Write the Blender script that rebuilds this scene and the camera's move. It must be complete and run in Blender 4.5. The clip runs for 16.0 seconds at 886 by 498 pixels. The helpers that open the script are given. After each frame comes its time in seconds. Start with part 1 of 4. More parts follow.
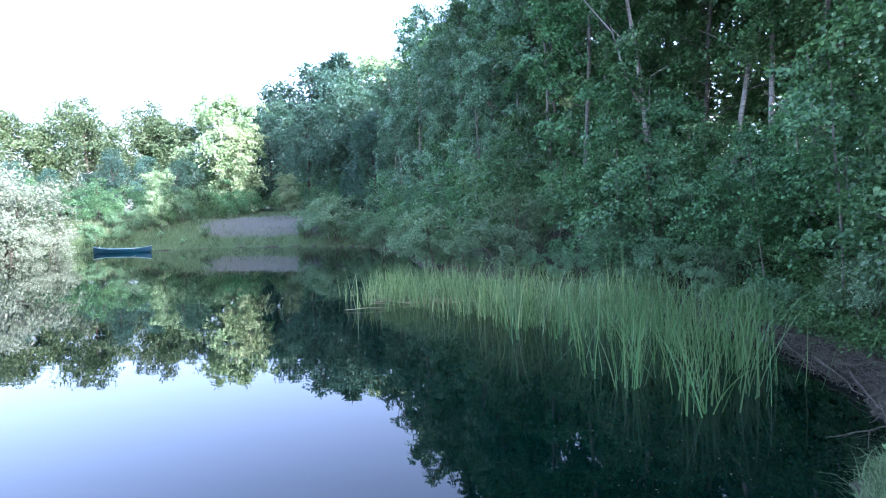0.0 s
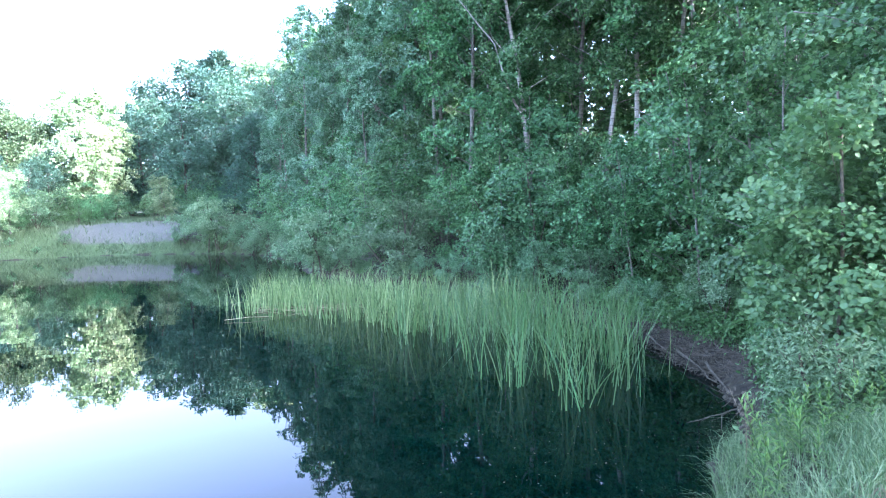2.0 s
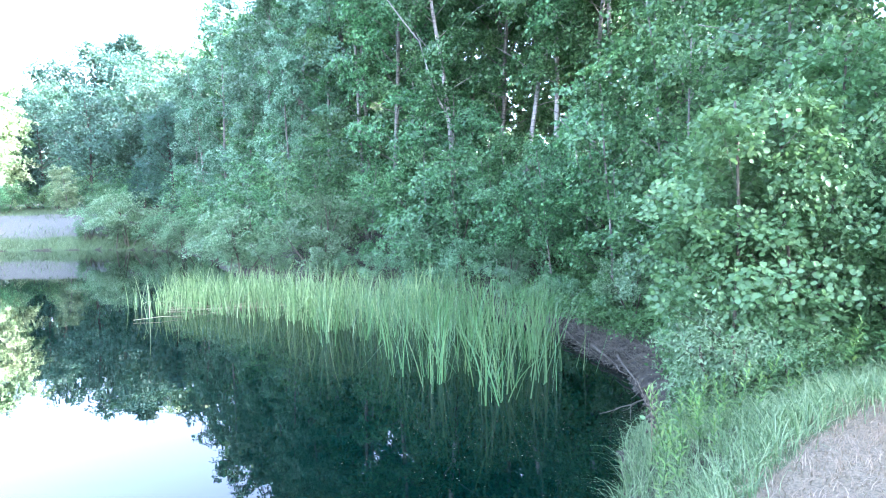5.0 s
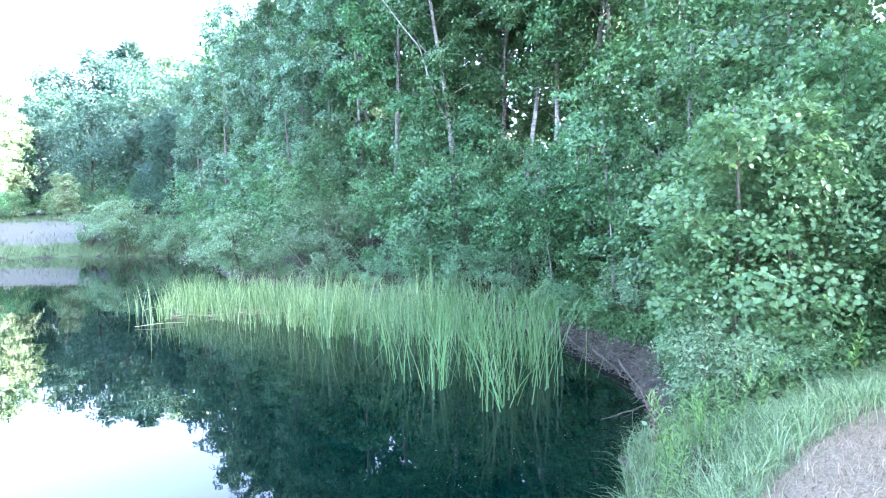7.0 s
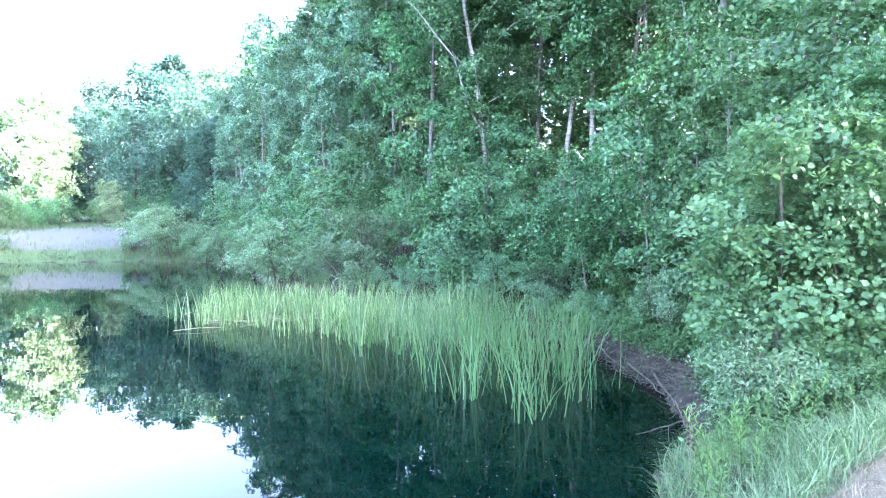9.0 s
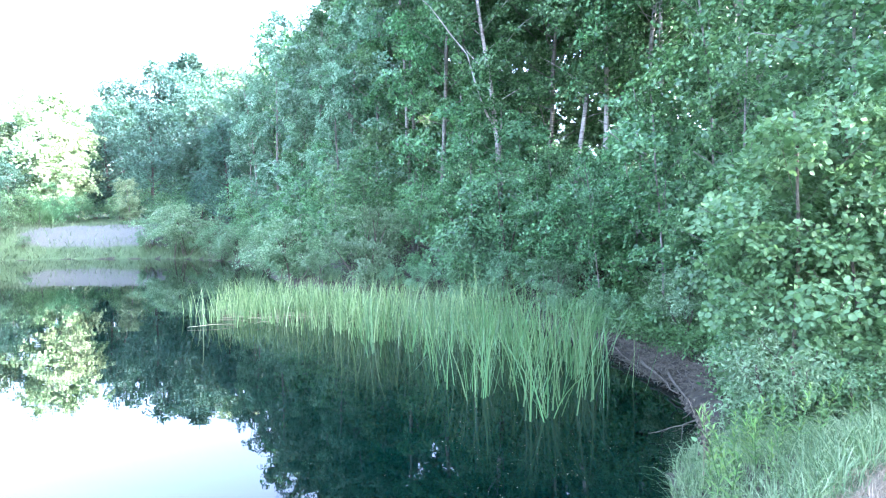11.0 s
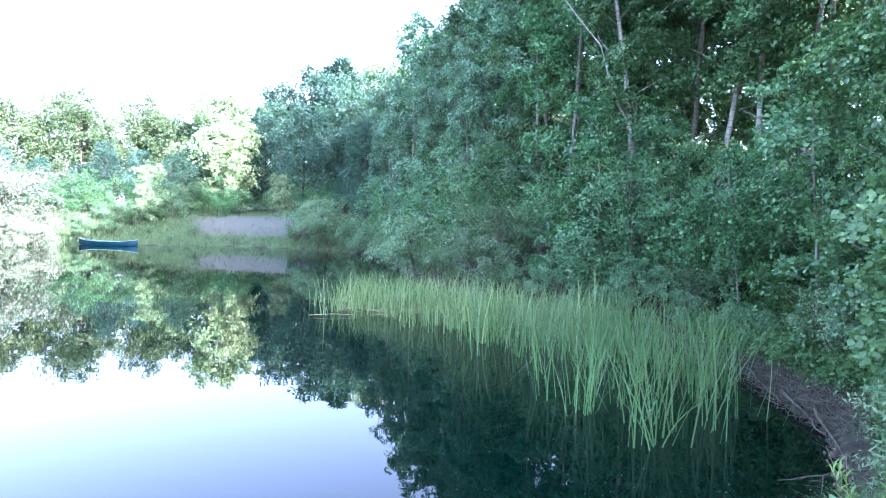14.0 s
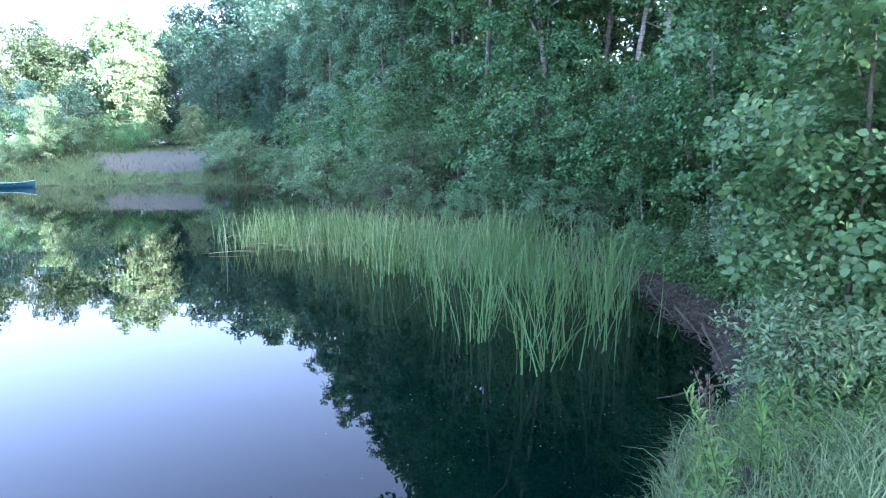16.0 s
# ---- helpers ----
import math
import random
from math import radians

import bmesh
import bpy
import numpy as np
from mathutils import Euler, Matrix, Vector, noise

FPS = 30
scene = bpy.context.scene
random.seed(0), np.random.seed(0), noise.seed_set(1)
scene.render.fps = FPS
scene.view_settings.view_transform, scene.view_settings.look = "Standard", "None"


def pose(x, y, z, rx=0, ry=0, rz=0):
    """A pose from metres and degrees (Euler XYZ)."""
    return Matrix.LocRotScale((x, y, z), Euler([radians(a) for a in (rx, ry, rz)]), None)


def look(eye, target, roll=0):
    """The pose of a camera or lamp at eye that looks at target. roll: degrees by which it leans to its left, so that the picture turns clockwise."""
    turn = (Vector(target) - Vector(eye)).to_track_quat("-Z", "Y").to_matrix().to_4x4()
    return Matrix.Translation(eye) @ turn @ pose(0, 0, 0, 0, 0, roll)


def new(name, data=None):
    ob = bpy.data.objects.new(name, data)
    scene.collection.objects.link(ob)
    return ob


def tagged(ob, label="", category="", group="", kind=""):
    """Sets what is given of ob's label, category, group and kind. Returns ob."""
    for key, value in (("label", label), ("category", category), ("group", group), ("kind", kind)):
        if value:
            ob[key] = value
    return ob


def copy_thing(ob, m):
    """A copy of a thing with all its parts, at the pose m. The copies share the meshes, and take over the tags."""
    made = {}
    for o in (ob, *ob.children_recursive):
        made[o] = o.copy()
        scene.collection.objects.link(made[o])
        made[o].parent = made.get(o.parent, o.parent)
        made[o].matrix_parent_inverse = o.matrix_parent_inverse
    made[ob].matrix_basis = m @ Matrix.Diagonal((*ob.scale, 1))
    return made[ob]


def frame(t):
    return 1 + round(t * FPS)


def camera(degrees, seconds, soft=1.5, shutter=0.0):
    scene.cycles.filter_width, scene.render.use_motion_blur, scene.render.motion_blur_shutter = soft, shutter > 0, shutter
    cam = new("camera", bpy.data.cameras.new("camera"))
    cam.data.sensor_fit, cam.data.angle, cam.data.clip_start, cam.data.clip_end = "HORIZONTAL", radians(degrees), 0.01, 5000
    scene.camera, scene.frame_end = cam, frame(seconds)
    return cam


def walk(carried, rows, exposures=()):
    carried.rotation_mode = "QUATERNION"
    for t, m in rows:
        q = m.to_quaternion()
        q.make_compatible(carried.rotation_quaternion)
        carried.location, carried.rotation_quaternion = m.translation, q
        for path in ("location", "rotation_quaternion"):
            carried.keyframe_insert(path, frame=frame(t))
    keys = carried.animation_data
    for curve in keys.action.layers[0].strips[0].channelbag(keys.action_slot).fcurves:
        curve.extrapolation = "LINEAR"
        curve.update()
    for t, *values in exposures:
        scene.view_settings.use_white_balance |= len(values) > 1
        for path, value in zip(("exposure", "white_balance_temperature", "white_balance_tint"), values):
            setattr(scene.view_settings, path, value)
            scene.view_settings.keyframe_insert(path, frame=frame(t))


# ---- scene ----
cam = camera(73.5, 16.0, soft=1.15)
PATH = [
    (0, (0.041, 1.194, 2.516), (-0.11, 3.185, 2.402), -1.7),
    (0.5, (0.052, 1.199, 2.505), (-0.071, 3.192, 2.401), -1.6),
    (1, (0.066, 1.212, 2.512), (0.051, 3.21, 2.414), -1.5),
    (1.5, (0.071, 1.226, 2.503), (0.174, 3.221, 2.401), -1.4),
    (2, (0.074, 1.236, 2.502), (0.295, 3.221, 2.395), -1.7),
    (2.5, (0.079, 1.235, 2.503), (0.375, 3.21, 2.397), -1.8),
    (3, (0.089, 1.229, 2.5), (0.458, 3.191, 2.396), -1.4),
    (3.5, (0.096, 1.229, 2.502), (0.514, 3.181, 2.394), -1.3),
    (4, (0.106, 1.232, 2.501), (0.573, 3.173, 2.386), -1.1),
    (6.5, (0.125, 1.235, 2.501), (0.591, 3.175, 2.376), -0.9),
    (7, (0.124, 1.232, 2.508), (0.589, 3.174, 2.404), -1.2),
    (7.5, (0.127, 1.235, 2.508), (0.558, 3.185, 2.413), -1.1),
    (8, (0.123, 1.24, 2.505), (0.529, 3.197, 2.421), -0.8),
    (8.5, (0.12, 1.238, 2.506), (0.5, 3.2, 2.428), -0.8),
    (9, (0.116, 1.238, 2.507), (0.476, 3.205, 2.436), -0.7),
    (11.5, (0.169, 1.26, 2.5), (0.445, 3.238, 2.414), -0.7),
    (12, (0.232, 1.298, 2.488), (0.431, 3.286, 2.39), -0.7),
    (12.5, (0.303, 1.367, 2.482), (0.453, 3.359, 2.369), -2.0),
    (13, (0.361, 1.491, 2.475), (0.515, 3.48, 2.343), -0.7),
    (13.5, (0.46, 1.607, 2.484), (0.569, 3.598, 2.334), -1.0),
    (14, (0.664, 1.722, 2.455), (0.523, 3.716, 2.375), 1.3),
    (14.5, (0.864, 1.881, 2.402), (0.771, 3.875, 2.272), 1.3),
    (15, (0.986, 2.071, 2.423), (0.973, 4.07, 2.367), 0.0),
    (15.5, (1.151, 2.208, 2.428), (1.149, 4.203, 2.284), -1.5),
    (16, (1.298, 2.28, 2.386), (1.375, 4.253, 2.072), -0.4),
]
EXPOSURES = [(t, stops, 5200 if 2.5 < t < 13 else 5120, 26) for t, stops in ((0, 2.94), (1, 3.06), (2, 3.80), (3, 4.20), (4, 4.42), (9, 4.54), (11.5, 4.36), (12.5, 4.08), (13.5, 3.94), (14, 3.74), (14.5, 3.14), (15.5, 3.24), (16, 3.38))]
walk(cam, [(t, look(eye, target, roll)) for t, eye, target, roll in PATH], EXPOSURES)

# ---- light ----
SUN_WAY = Vector((0.76, -0.63, 0.275)).normalized()          # towards the low sun, behind the right-hand wood
SUN_EL, SUN_ROT = math.asin(SUN_WAY.z), math.atan2(SUN_WAY.x, SUN_WAY.y)
world = bpy.data.worlds.new("evening_sky")
scene.world = world
world.use_nodes = True
wn = world.node_tree
sky = wn.nodes.new("ShaderNodeTexSky")
sky.sky_type, sky.sun_disc, sky.sun_elevation, sky.sun_rotation = "NISHITA", False, SUN_EL, SUN_ROT
sky.air_density, sky.dust_density, sky.ozone_density = 1.0, 3.0, 1.6
pale_sky = wn.nodes.new("ShaderNodeHueSaturation")          # thin evening haze
pale_sky.inputs["Saturation"].default_value = 0.66
wn.links.new(sky.outputs[0], pale_sky.inputs["Color"])
wn.links.new(pale_sky.outputs[0], wn.nodes["Background"].inputs[0])
wn.nodes["Background"].inputs[1].default_value = 0.15
sun_data = bpy.data.lights.new("sun", "SUN")
sun_data.energy, sun_data.angle, sun_data.color = 2.8, radians(0.6), (1.0, 0.90, 0.76)
sun = new("sun", sun_data)
sun.matrix_world = look((40, -30, 40), Vector((40, -30, 40)) - SUN_WAY)


# ---- materials ----
def material(name, rough=0.6):
    m = bpy.data.materials.new(name)
    m.use_nodes = True
    n = m.node_tree.nodes
    bsdf = n["Principled BSDF"]
    bsdf.inputs["Roughness"].default_value = rough
    return m, n, m.node_tree.links, bsdf


def noise_node(n, l, scale, detail=4.0, coord="Object", stretch=(1, 1, 1)):
    tc, mp, no = n.new("ShaderNodeTexCoord"), n.new("ShaderNodeMapping"), n.new("ShaderNodeTexNoise")
    mp.inputs["Scale"].default_value = stretch
    no.inputs["Scale"].default_value, no.inputs["Detail"].default_value = scale, detail
    l.new(tc.outputs[coord], mp.inputs[0])
    l.new(mp.outputs[0], no.inputs["Vector"])
    return no


def ramp(n, l, fac, stops):
    r = n.new("ShaderNodeValToRGB")
    while len(r.color_ramp.elements) < len(stops):
        r.color_ramp.elements.new(0.5)
    for e, (p, c) in zip(r.color_ramp.elements, stops):
        e.position, e.color = p, (*c, 1)
    l.new(fac, r.inputs[0])
    return r.outputs[0]


def blend(n, l, fac, a, b):
    m = n.new("ShaderNodeMix")
    m.data_type = "RGBA"
    for k, v in ((0, fac), (6, a), (7, b)):
        if hasattr(v, "links"):
            l.new(v, m.inputs[k])
        else:
            m.inputs[k].default_value = v if k == 0 else (*v, 1)
    return m.outputs[2]


def bump(n, l, bsdf, height, strength, dist=0.02):
    b = n.new("ShaderNodeBump")
    b.inputs["Strength"].default_value, b.inputs["Distance"].default_value = strength, dist
    l.new(height, b.inputs["Height"])
    l.new(b.outputs[0], bsdf.inputs["Normal"])


def leaf_material(name, dark, mid, light, through_light=0.35, rough=0.5):
    """Leaves: each one varies in hue by its island, each plant by its object; light passes through the blade."""
    m, n, l, bsdf = material(name, rough)
    bsdf.inputs["Specular IOR Level"].default_value = 0.5
    geo, info = n.new("ShaderNodeNewGeometry"), n.new("ShaderNodeObjectInfo")
    c = ramp(n, l, geo.outputs["Random Per Island"], [(0.0, dark), (0.5, mid), (1.0, light)])
    hsv = n.new("ShaderNodeHueSaturation")
    spread = n.new("ShaderNodeMapRange")
    spread.inputs[3].default_value, spread.inputs[4].default_value = 0.75, 1.3
    l.new(info.outputs["Random"], spread.inputs[0])
    l.new(spread.outputs[0], hsv.inputs["Value"])
    scatter, shift = n.new("ShaderNodeMath"), n.new("ShaderNodeMapRange")
    scatter.operation = "FRACT"
    seven = n.new("ShaderNodeMath")
    seven.operation = "MULTIPLY"
    seven.inputs[1].default_value = 7.13
    l.new(info.outputs["Random"], seven.inputs[0])
    l.new(seven.outputs[0], scatter.inputs[0])
    shift.inputs[3].default_value, shift.inputs[4].default_value = 0.478, 0.520
    l.new(scatter.outputs[0], shift.inputs[0])
    l.new(shift.outputs[0], hsv.inputs["Hue"])
    l.new(c, hsv.inputs["Color"])
    l.new(hsv.outputs[0], bsdf.inputs["Base Color"])
    tr, mix = n.new("ShaderNodeBsdfTranslucent"), n.new("ShaderNodeMixShader")
    warm = blend(n, l, 0.5, hsv.outputs[0], (0.135, 0.26, 0.065))
    l.new(warm, tr.inputs[0])
    mix.inputs[0].default_value = through_light
    l.new(bsdf.outputs[0], mix.inputs[1])
    l.new(tr.outputs[0], mix.inputs[2])
    l.new(mix.outputs[0], n["Material Output"].inputs[0])
    return m


def bark_material(name, dark, light, marks=0.5):
    m, n, l, bsdf = material(name, 0.85)
    band = noise_node(n, l, 3.0, 6.0, stretch=(1.5, 1.5, 9))
    patch = noise_node(n, l, 1.1, 3.0)
    c = ramp(n, l, band.outputs[0], [(marks - 0.12, dark), (marks + 0.06, light)])
    c = blend(n, l, patch.outputs[0], c, tuple(0.6 * a + 0.4 * b for a, b in zip(dark, light)))
    l.new(c, bsdf.inputs["Base Color"])
    bump(n, l, bsdf, band.outputs[0], 0.5)
    return m


def plain(name, a, b, scale=4.0, rough=0.6, strength=0.2):
    m, n, l, bsdf = material(name, rough)
    no = noise_node(n, l, scale, 6.0)
    l.new(ramp(n, l, no.outputs[0], [(0.3, a), (0.7, b)]), bsdf.inputs["Base Color"])
    bump(n, l, bsdf, no.outputs[0], strength)
    return m


ASPEN = leaf_material("aspen_leaf", (0.028, 0.086, 0.028), (0.086, 0.210, 0.076), (0.215, 0.390, 0.165), 0.34, 0.40)
BROAD = leaf_material("maple_leaf", (0.040, 0.079, 0.034), (0.092, 0.147, 0.065), (0.185, 0.243, 0.120), 0.38)
# Pale leaf, made brighter still so the colour stands in for sunlight.
PALE = leaf_material("sunlit_pale_leaf", (0.135, 0.220, 0.096), (0.225, 0.318, 0.148), (0.370, 0.450, 0.250), 0.3)
SILVER = leaf_material("silver_leaf", (0.115, 0.150, 0.095), (0.200, 0.242, 0.160), (0.345, 0.380, 0.285), 0.25)
SAGE = leaf_material("sage_leaf", (0.048, 0.100, 0.040), (0.094, 0.168, 0.072), (0.170, 0.255, 0.125), 0.25, 0.6)
WILLOW = leaf_material("willow_leaf", (0.060, 0.138, 0.062), (0.140, 0.262, 0.127), (0.280, 0.420, 0.235), 0.35)
SPROUT = leaf_material("sprout_leaf", (0.070, 0.165, 0.060), (0.112, 0.235, 0.088), (0.172, 0.318, 0.132), 0.40)
# Needle green lightened and blued to stand in for distance haze.
NEEDLE = leaf_material("needle", (0.034, 0.082, 0.068), (0.068, 0.140, 0.116), (0.125, 0.205, 0.170), 0.3)
CATTAIL = leaf_material("cattail_leaf", (0.030, 0.078, 0.024), (0.088, 0.192, 0.060), (0.250, 0.395, 0.160), 0.3)
YELLOW_REED = leaf_material("yellowing_cattail_leaf", (0.050, 0.090, 0.028), (0.155, 0.240, 0.080), (0.340, 0.425, 0.185), 0.3)
# Far leaf with shade painted in as dark and haze as blue.
DEEP = leaf_material("shade_toned_leaf", (0.018, 0.050, 0.038), (0.038, 0.090, 0.068), (0.070, 0.142, 0.104), 0.38)
# Aspen leaf paled and greyed so its colour stands in for haze.
HAZY = leaf_material("hazy_aspen_leaf", (0.048, 0.118, 0.062), (0.138, 0.272, 0.158), (0.310, 0.465, 0.310), 0.36, 0.4)
STRAW = leaf_material("straw", (0.150, 0.118, 0.066), (0.275, 0.228, 0.138), (0.430, 0.370, 0.245), 0.15, 0.8)
GRASS = leaf_material("grass_blade", (0.058, 0.118, 0.045), (0.126, 0.210, 0.086), (0.285, 0.375, 0.190), 0.3)
FAR_WEED = leaf_material("far_weed", (0.066, 0.108, 0.048), (0.122, 0.182, 0.086), (0.220, 0.285, 0.155), 0.3)
WEED = leaf_material("weed_leaf", (0.034, 0.095, 0.028), (0.070, 0.165, 0.048), (0.140, 0.250, 0.090), 0.3)
BIRCH_BARK = bark_material("birch_bark", (0.10, 0.085, 0.07), (0.50, 0.47, 0.42), 0.45)
GREY_BARK = bark_material("grey_bark", (0.085, 0.078, 0.062), (0.27, 0.255, 0.21), 0.5)
DARK_BARK = bark_material("dark_bark", (0.03, 0.024, 0.018), (0.10, 0.08, 0.06), 0.5)
TWIG = plain("twig", (0.040, 0.036, 0.024), (0.140, 0.125, 0.086), 30.0, 0.85)
HULL = plain("blue_hull", (0.005, 0.036, 0.058), (0.010, 0.056, 0.084), 2.5, 0.35, 0.05)
GUNWALE = plain("pale_gunwale", (0.20, 0.31, 0.33), (0.30, 0.42, 0.42), 6.0, 0.5, 0.05)
CANE = plain("cane_seat", (0.24, 0.17, 0.09), (0.38, 0.28, 0.16), 40.0, 0.7)


def water_material():
    m, n, l, bsdf = material("pond_water", 0.012)
    bsdf.inputs["IOR"].default_value, bsdf.inputs["Specular IOR Level"].default_value = 1.333, 0.56
    depth = noise_node(n, l, 0.18, 3.0)
    l.new(ramp(n, l, depth.outputs[0], [(0.3, (0.0001, 0.0046, 0.0035)), (0.7, (0.0001, 0.0074, 0.0056))]), bsdf.inputs["Base Color"])
    fine = noise_node(n, l, 1.4, 2.0, stretch=(0.5, 1.4, 1))
    bump(n, l, bsdf, fine.outputs[0], 0.036, 0.03)
    return m


def ground_material():
    """Soil, leaf litter, mown dry grass and gravel, mixed by the painted cover and broken up by noise."""
    m, n, l, bsdf = material("ground", 0.95)
    cover = n.new("ShaderNodeAttribute")
    cover.attribute_name = "cover"
    split = n.new("ShaderNodeSeparateColor")
    l.new(cover.outputs["Color"], split.inputs[0])
    big, small, grit = noise_node(n, l, 0.7, 6.0), noise_node(n, l, 9.0, 8.0), noise_node(n, l, 60.0, 4.0)
    soil = ramp(n, l, small.outputs[0], [(0.3, (0.012, 0.011, 0.006)), (0.55, (0.034, 0.030, 0.016)), (0.75, (0.080, 0.072, 0.042))])
    green = ramp(n, l, small.outputs[0], [(0.3, (0.035, 0.06, 0.02)), (0.7, (0.09, 0.15, 0.05))])
    dry = ramp(n, l, grit.outputs[0], [(0.3, (0.098, 0.082, 0.048)), (0.7, (0.232, 0.196, 0.120))])
    gravel = ramp(n, l, grit.outputs[0], [(0.3, (0.056, 0.060, 0.047)), (0.7, (0.158, 0.167, 0.134))])

    def mask(out, lo=0.42, hi=0.58):
        add, r = n.new("ShaderNodeMath"), n.new("ShaderNodeMapRange")
        wob = n.new("ShaderNodeMath")
        wob.operation = "MULTIPLY_ADD"
        l.new(big.outputs[0], wob.inputs[0])
        wob.inputs[1].default_value, wob.inputs[2].default_value = 0.6, -0.3
        l.new(out, add.inputs[0])
        l.new(wob.outputs[0], add.inputs[1])
        l.new(add.outputs[0], r.inputs[0])
        r.inputs[1].default_value, r.inputs[2].default_value = lo, hi
        return r.outputs[0]

    c = blend(n, l, mask(split.outputs[2]), soil, green)
    c = blend(n, l, mask(split.outputs[1]), c, dry)
    c = blend(n, l, mask(split.outputs[0]), c, gravel)
    l.new(c, bsdf.inputs["Base Color"])
    bump(n, l, bsdf, small.outputs[0], 0.8, 0.06)
    return m


WATER, GROUND = water_material(), ground_material()

# ---- helpers for meshes ----
RNG = np.random.default_rng(7)


def mesh_of(name, verts, faces, mat, smooth=False):
    me = bpy.data.meshes.new(name)
    me.from_pydata(np.asarray(verts).tolist() if len(verts) else [], [], faces if isinstance(faces, list) else faces.tolist())
    me.materials.append(mat)
    if smooth:
        me.polygons.foreach_set("use_smooth", [True] * len(me.polygons))
    return me


def part(name, me, parent=None, label=""):
    ob = new(name, me)
    ob.parent = parent
    return tagged(ob, label)


def thing(name, place, label, category, group="", kind=""):
    ob = new(name)
    ob.matrix_basis = place if isinstance(place, Matrix) else Matrix.Translation(place)
    ob.empty_display_size = 0.1
    return tagged(ob, label, category, group, kind)


def tube(points, radii, sides=6):
    """A round tapering limb through the points."""
    p = np.asarray(points, float)
    d = np.gradient(p, axis=0)
    d /= np.linalg.norm(d, axis=1, keepdims=True) + 1e-9
    ref = np.where(np.abs(d[:, 2:3]) > 0.9, [[1.0, 0, 0]], [[0, 0, 1.0]])
    u = np.cross(d, ref)
    u /= np.linalg.norm(u, axis=1, keepdims=True) + 1e-9
    w = np.cross(d, u)
    a = np.linspace(0, 2 * np.pi, sides, endpoint=False)
    ring = np.cos(a)[None, :, None] * u[:, None] + np.sin(a)[None, :, None] * w[:, None]
    v = (p[:, None] + ring * np.asarray(radii)[:, None, None]).reshape(-1, 3)
    f = []
    for i in range(len(p) - 1):
        for k in range(sides):
            q = (k + 1) % sides
            f.append((i * sides + k, i * sides + q, (i + 1) * sides + q, (i + 1) * sides + k))
    f.append(tuple(range((len(p) - 1) * sides, len(p) * sides)))
    return v, f


def merge(pieces):
    vs, fs, n = [], [], 0
    for v, f in pieces:
        vs.append(v)
        fs += [tuple(i + n for i in q) for q in f]
        n += len(v)
    return np.concatenate(vs), fs


def leaves(centres, length, width, rng, up=0.35, ovate=False, way=None, droop=0.0, facing=None):
    """Folded leaf blades round the centres: kites, or ovate blades of six corners."""
    n = len(centres)
    d = rng.normal(size=(n, 3)) if way is None else way + 0.5 * rng.normal(size=(n, 3))
    d[:, 2] -= droop
    d /= np.linalg.norm(d, axis=1, keepdims=True)
    nrm = rng.normal(size=(n, 3))
    nrm[:, 2] = np.abs(nrm[:, 2]) + up
    if facing is not None:
        nrm = facing + 0.52 * rng.normal(size=(n, 3))
        nrm /= np.linalg.norm(nrm, axis=1, keepdims=True)
        d = d - (d * nrm).sum(1, keepdims=True) * nrm
        d /= np.linalg.norm(d, axis=1, keepdims=True) + 1e-9
    s = np.cross(d, nrm)
    s /= np.linalg.norm(s, axis=1, keepdims=True) + 1e-9
    nrm = np.cross(s, d)
    k = (0.65 + 0.7 * rng.random((n, 1)))
    L, W = length * k, width * k
    if ovate:
        v = np.stack([centres, centres + 0.28 * L * d + 0.46 * W * s + 0.1 * W * nrm, centres + 0.65 * L * d + 0.38 * W * s + 0.08 * W * nrm,
                      centres + L * d, centres + 0.65 * L * d - 0.38 * W * s + 0.08 * W * nrm, centres + 0.28 * L * d - 0.46 * W * s + 0.1 * W * nrm], 1)
        f = (np.arange(n) * 6)[:, None, None] + np.array([[0, 1, 2, 3], [0, 3, 4, 5]])[None]
    else:
        v = np.stack([centres, centres + 0.45 * L * d + 0.5 * W * s + 0.12 * W * nrm, centres + L * d, centres + 0.45 * L * d - 0.5 * W * s + 0.12 * W * nrm], 1)
        f = (np.arange(n) * 4)[:, None, None] + np.array([[0, 1, 2], [0, 2, 3]])[None]
    return v.reshape(-1, 3), f.reshape(-1, f.shape[-1])


def blades(roots, height, width, lean, rng, segs=3, curl=0.5):
    """Grass-like blades: tapering strips that bend over as they rise."""
    n = len(roots)
    a = rng.random(n) * 2 * np.pi
    out = np.stack([np.cos(a), np.sin(a), 0 * a], 1) * (lean * (0.3 + rng.random((n, 1))))
    side = np.stack([-np.sin(a + rng.normal(size=n)), np.cos(a), 0 * a], 1)
    h = height * (0.55 + 0.6 * rng.random((n, 1)))
    rows = []
    for k in range(segs + 1):
        t = k / segs
        c = roots + np.array([0, 0, 1.0]) * h * (t - curl * 0.35 * t ** 3) + out * h * t ** 1.8
        w = width * (1 - t) ** 0.7 * 0.5 if k < segs else 0.0
        rows += [c - side * w, c + side * w] if k < segs else [c]
    v = np.stack(rows, 1)
    m = v.shape[1]
    q = [(2 * k, 2 * k + 1, 2 * k + 3, 2 * k + 2) for k in range(segs - 1)]
    last = 2 * (segs - 1)
    f = []
    base = np.arange(n) * m
    for s in q:
        f.append(base[:, None] + np.array(s)[None])
    quads = np.concatenate(f).tolist() if f else []
    tris = (base[:, None] + np.array((last, last + 1, last + 2))[None]).tolist()
    return v.reshape(-1, 3), quads + tris


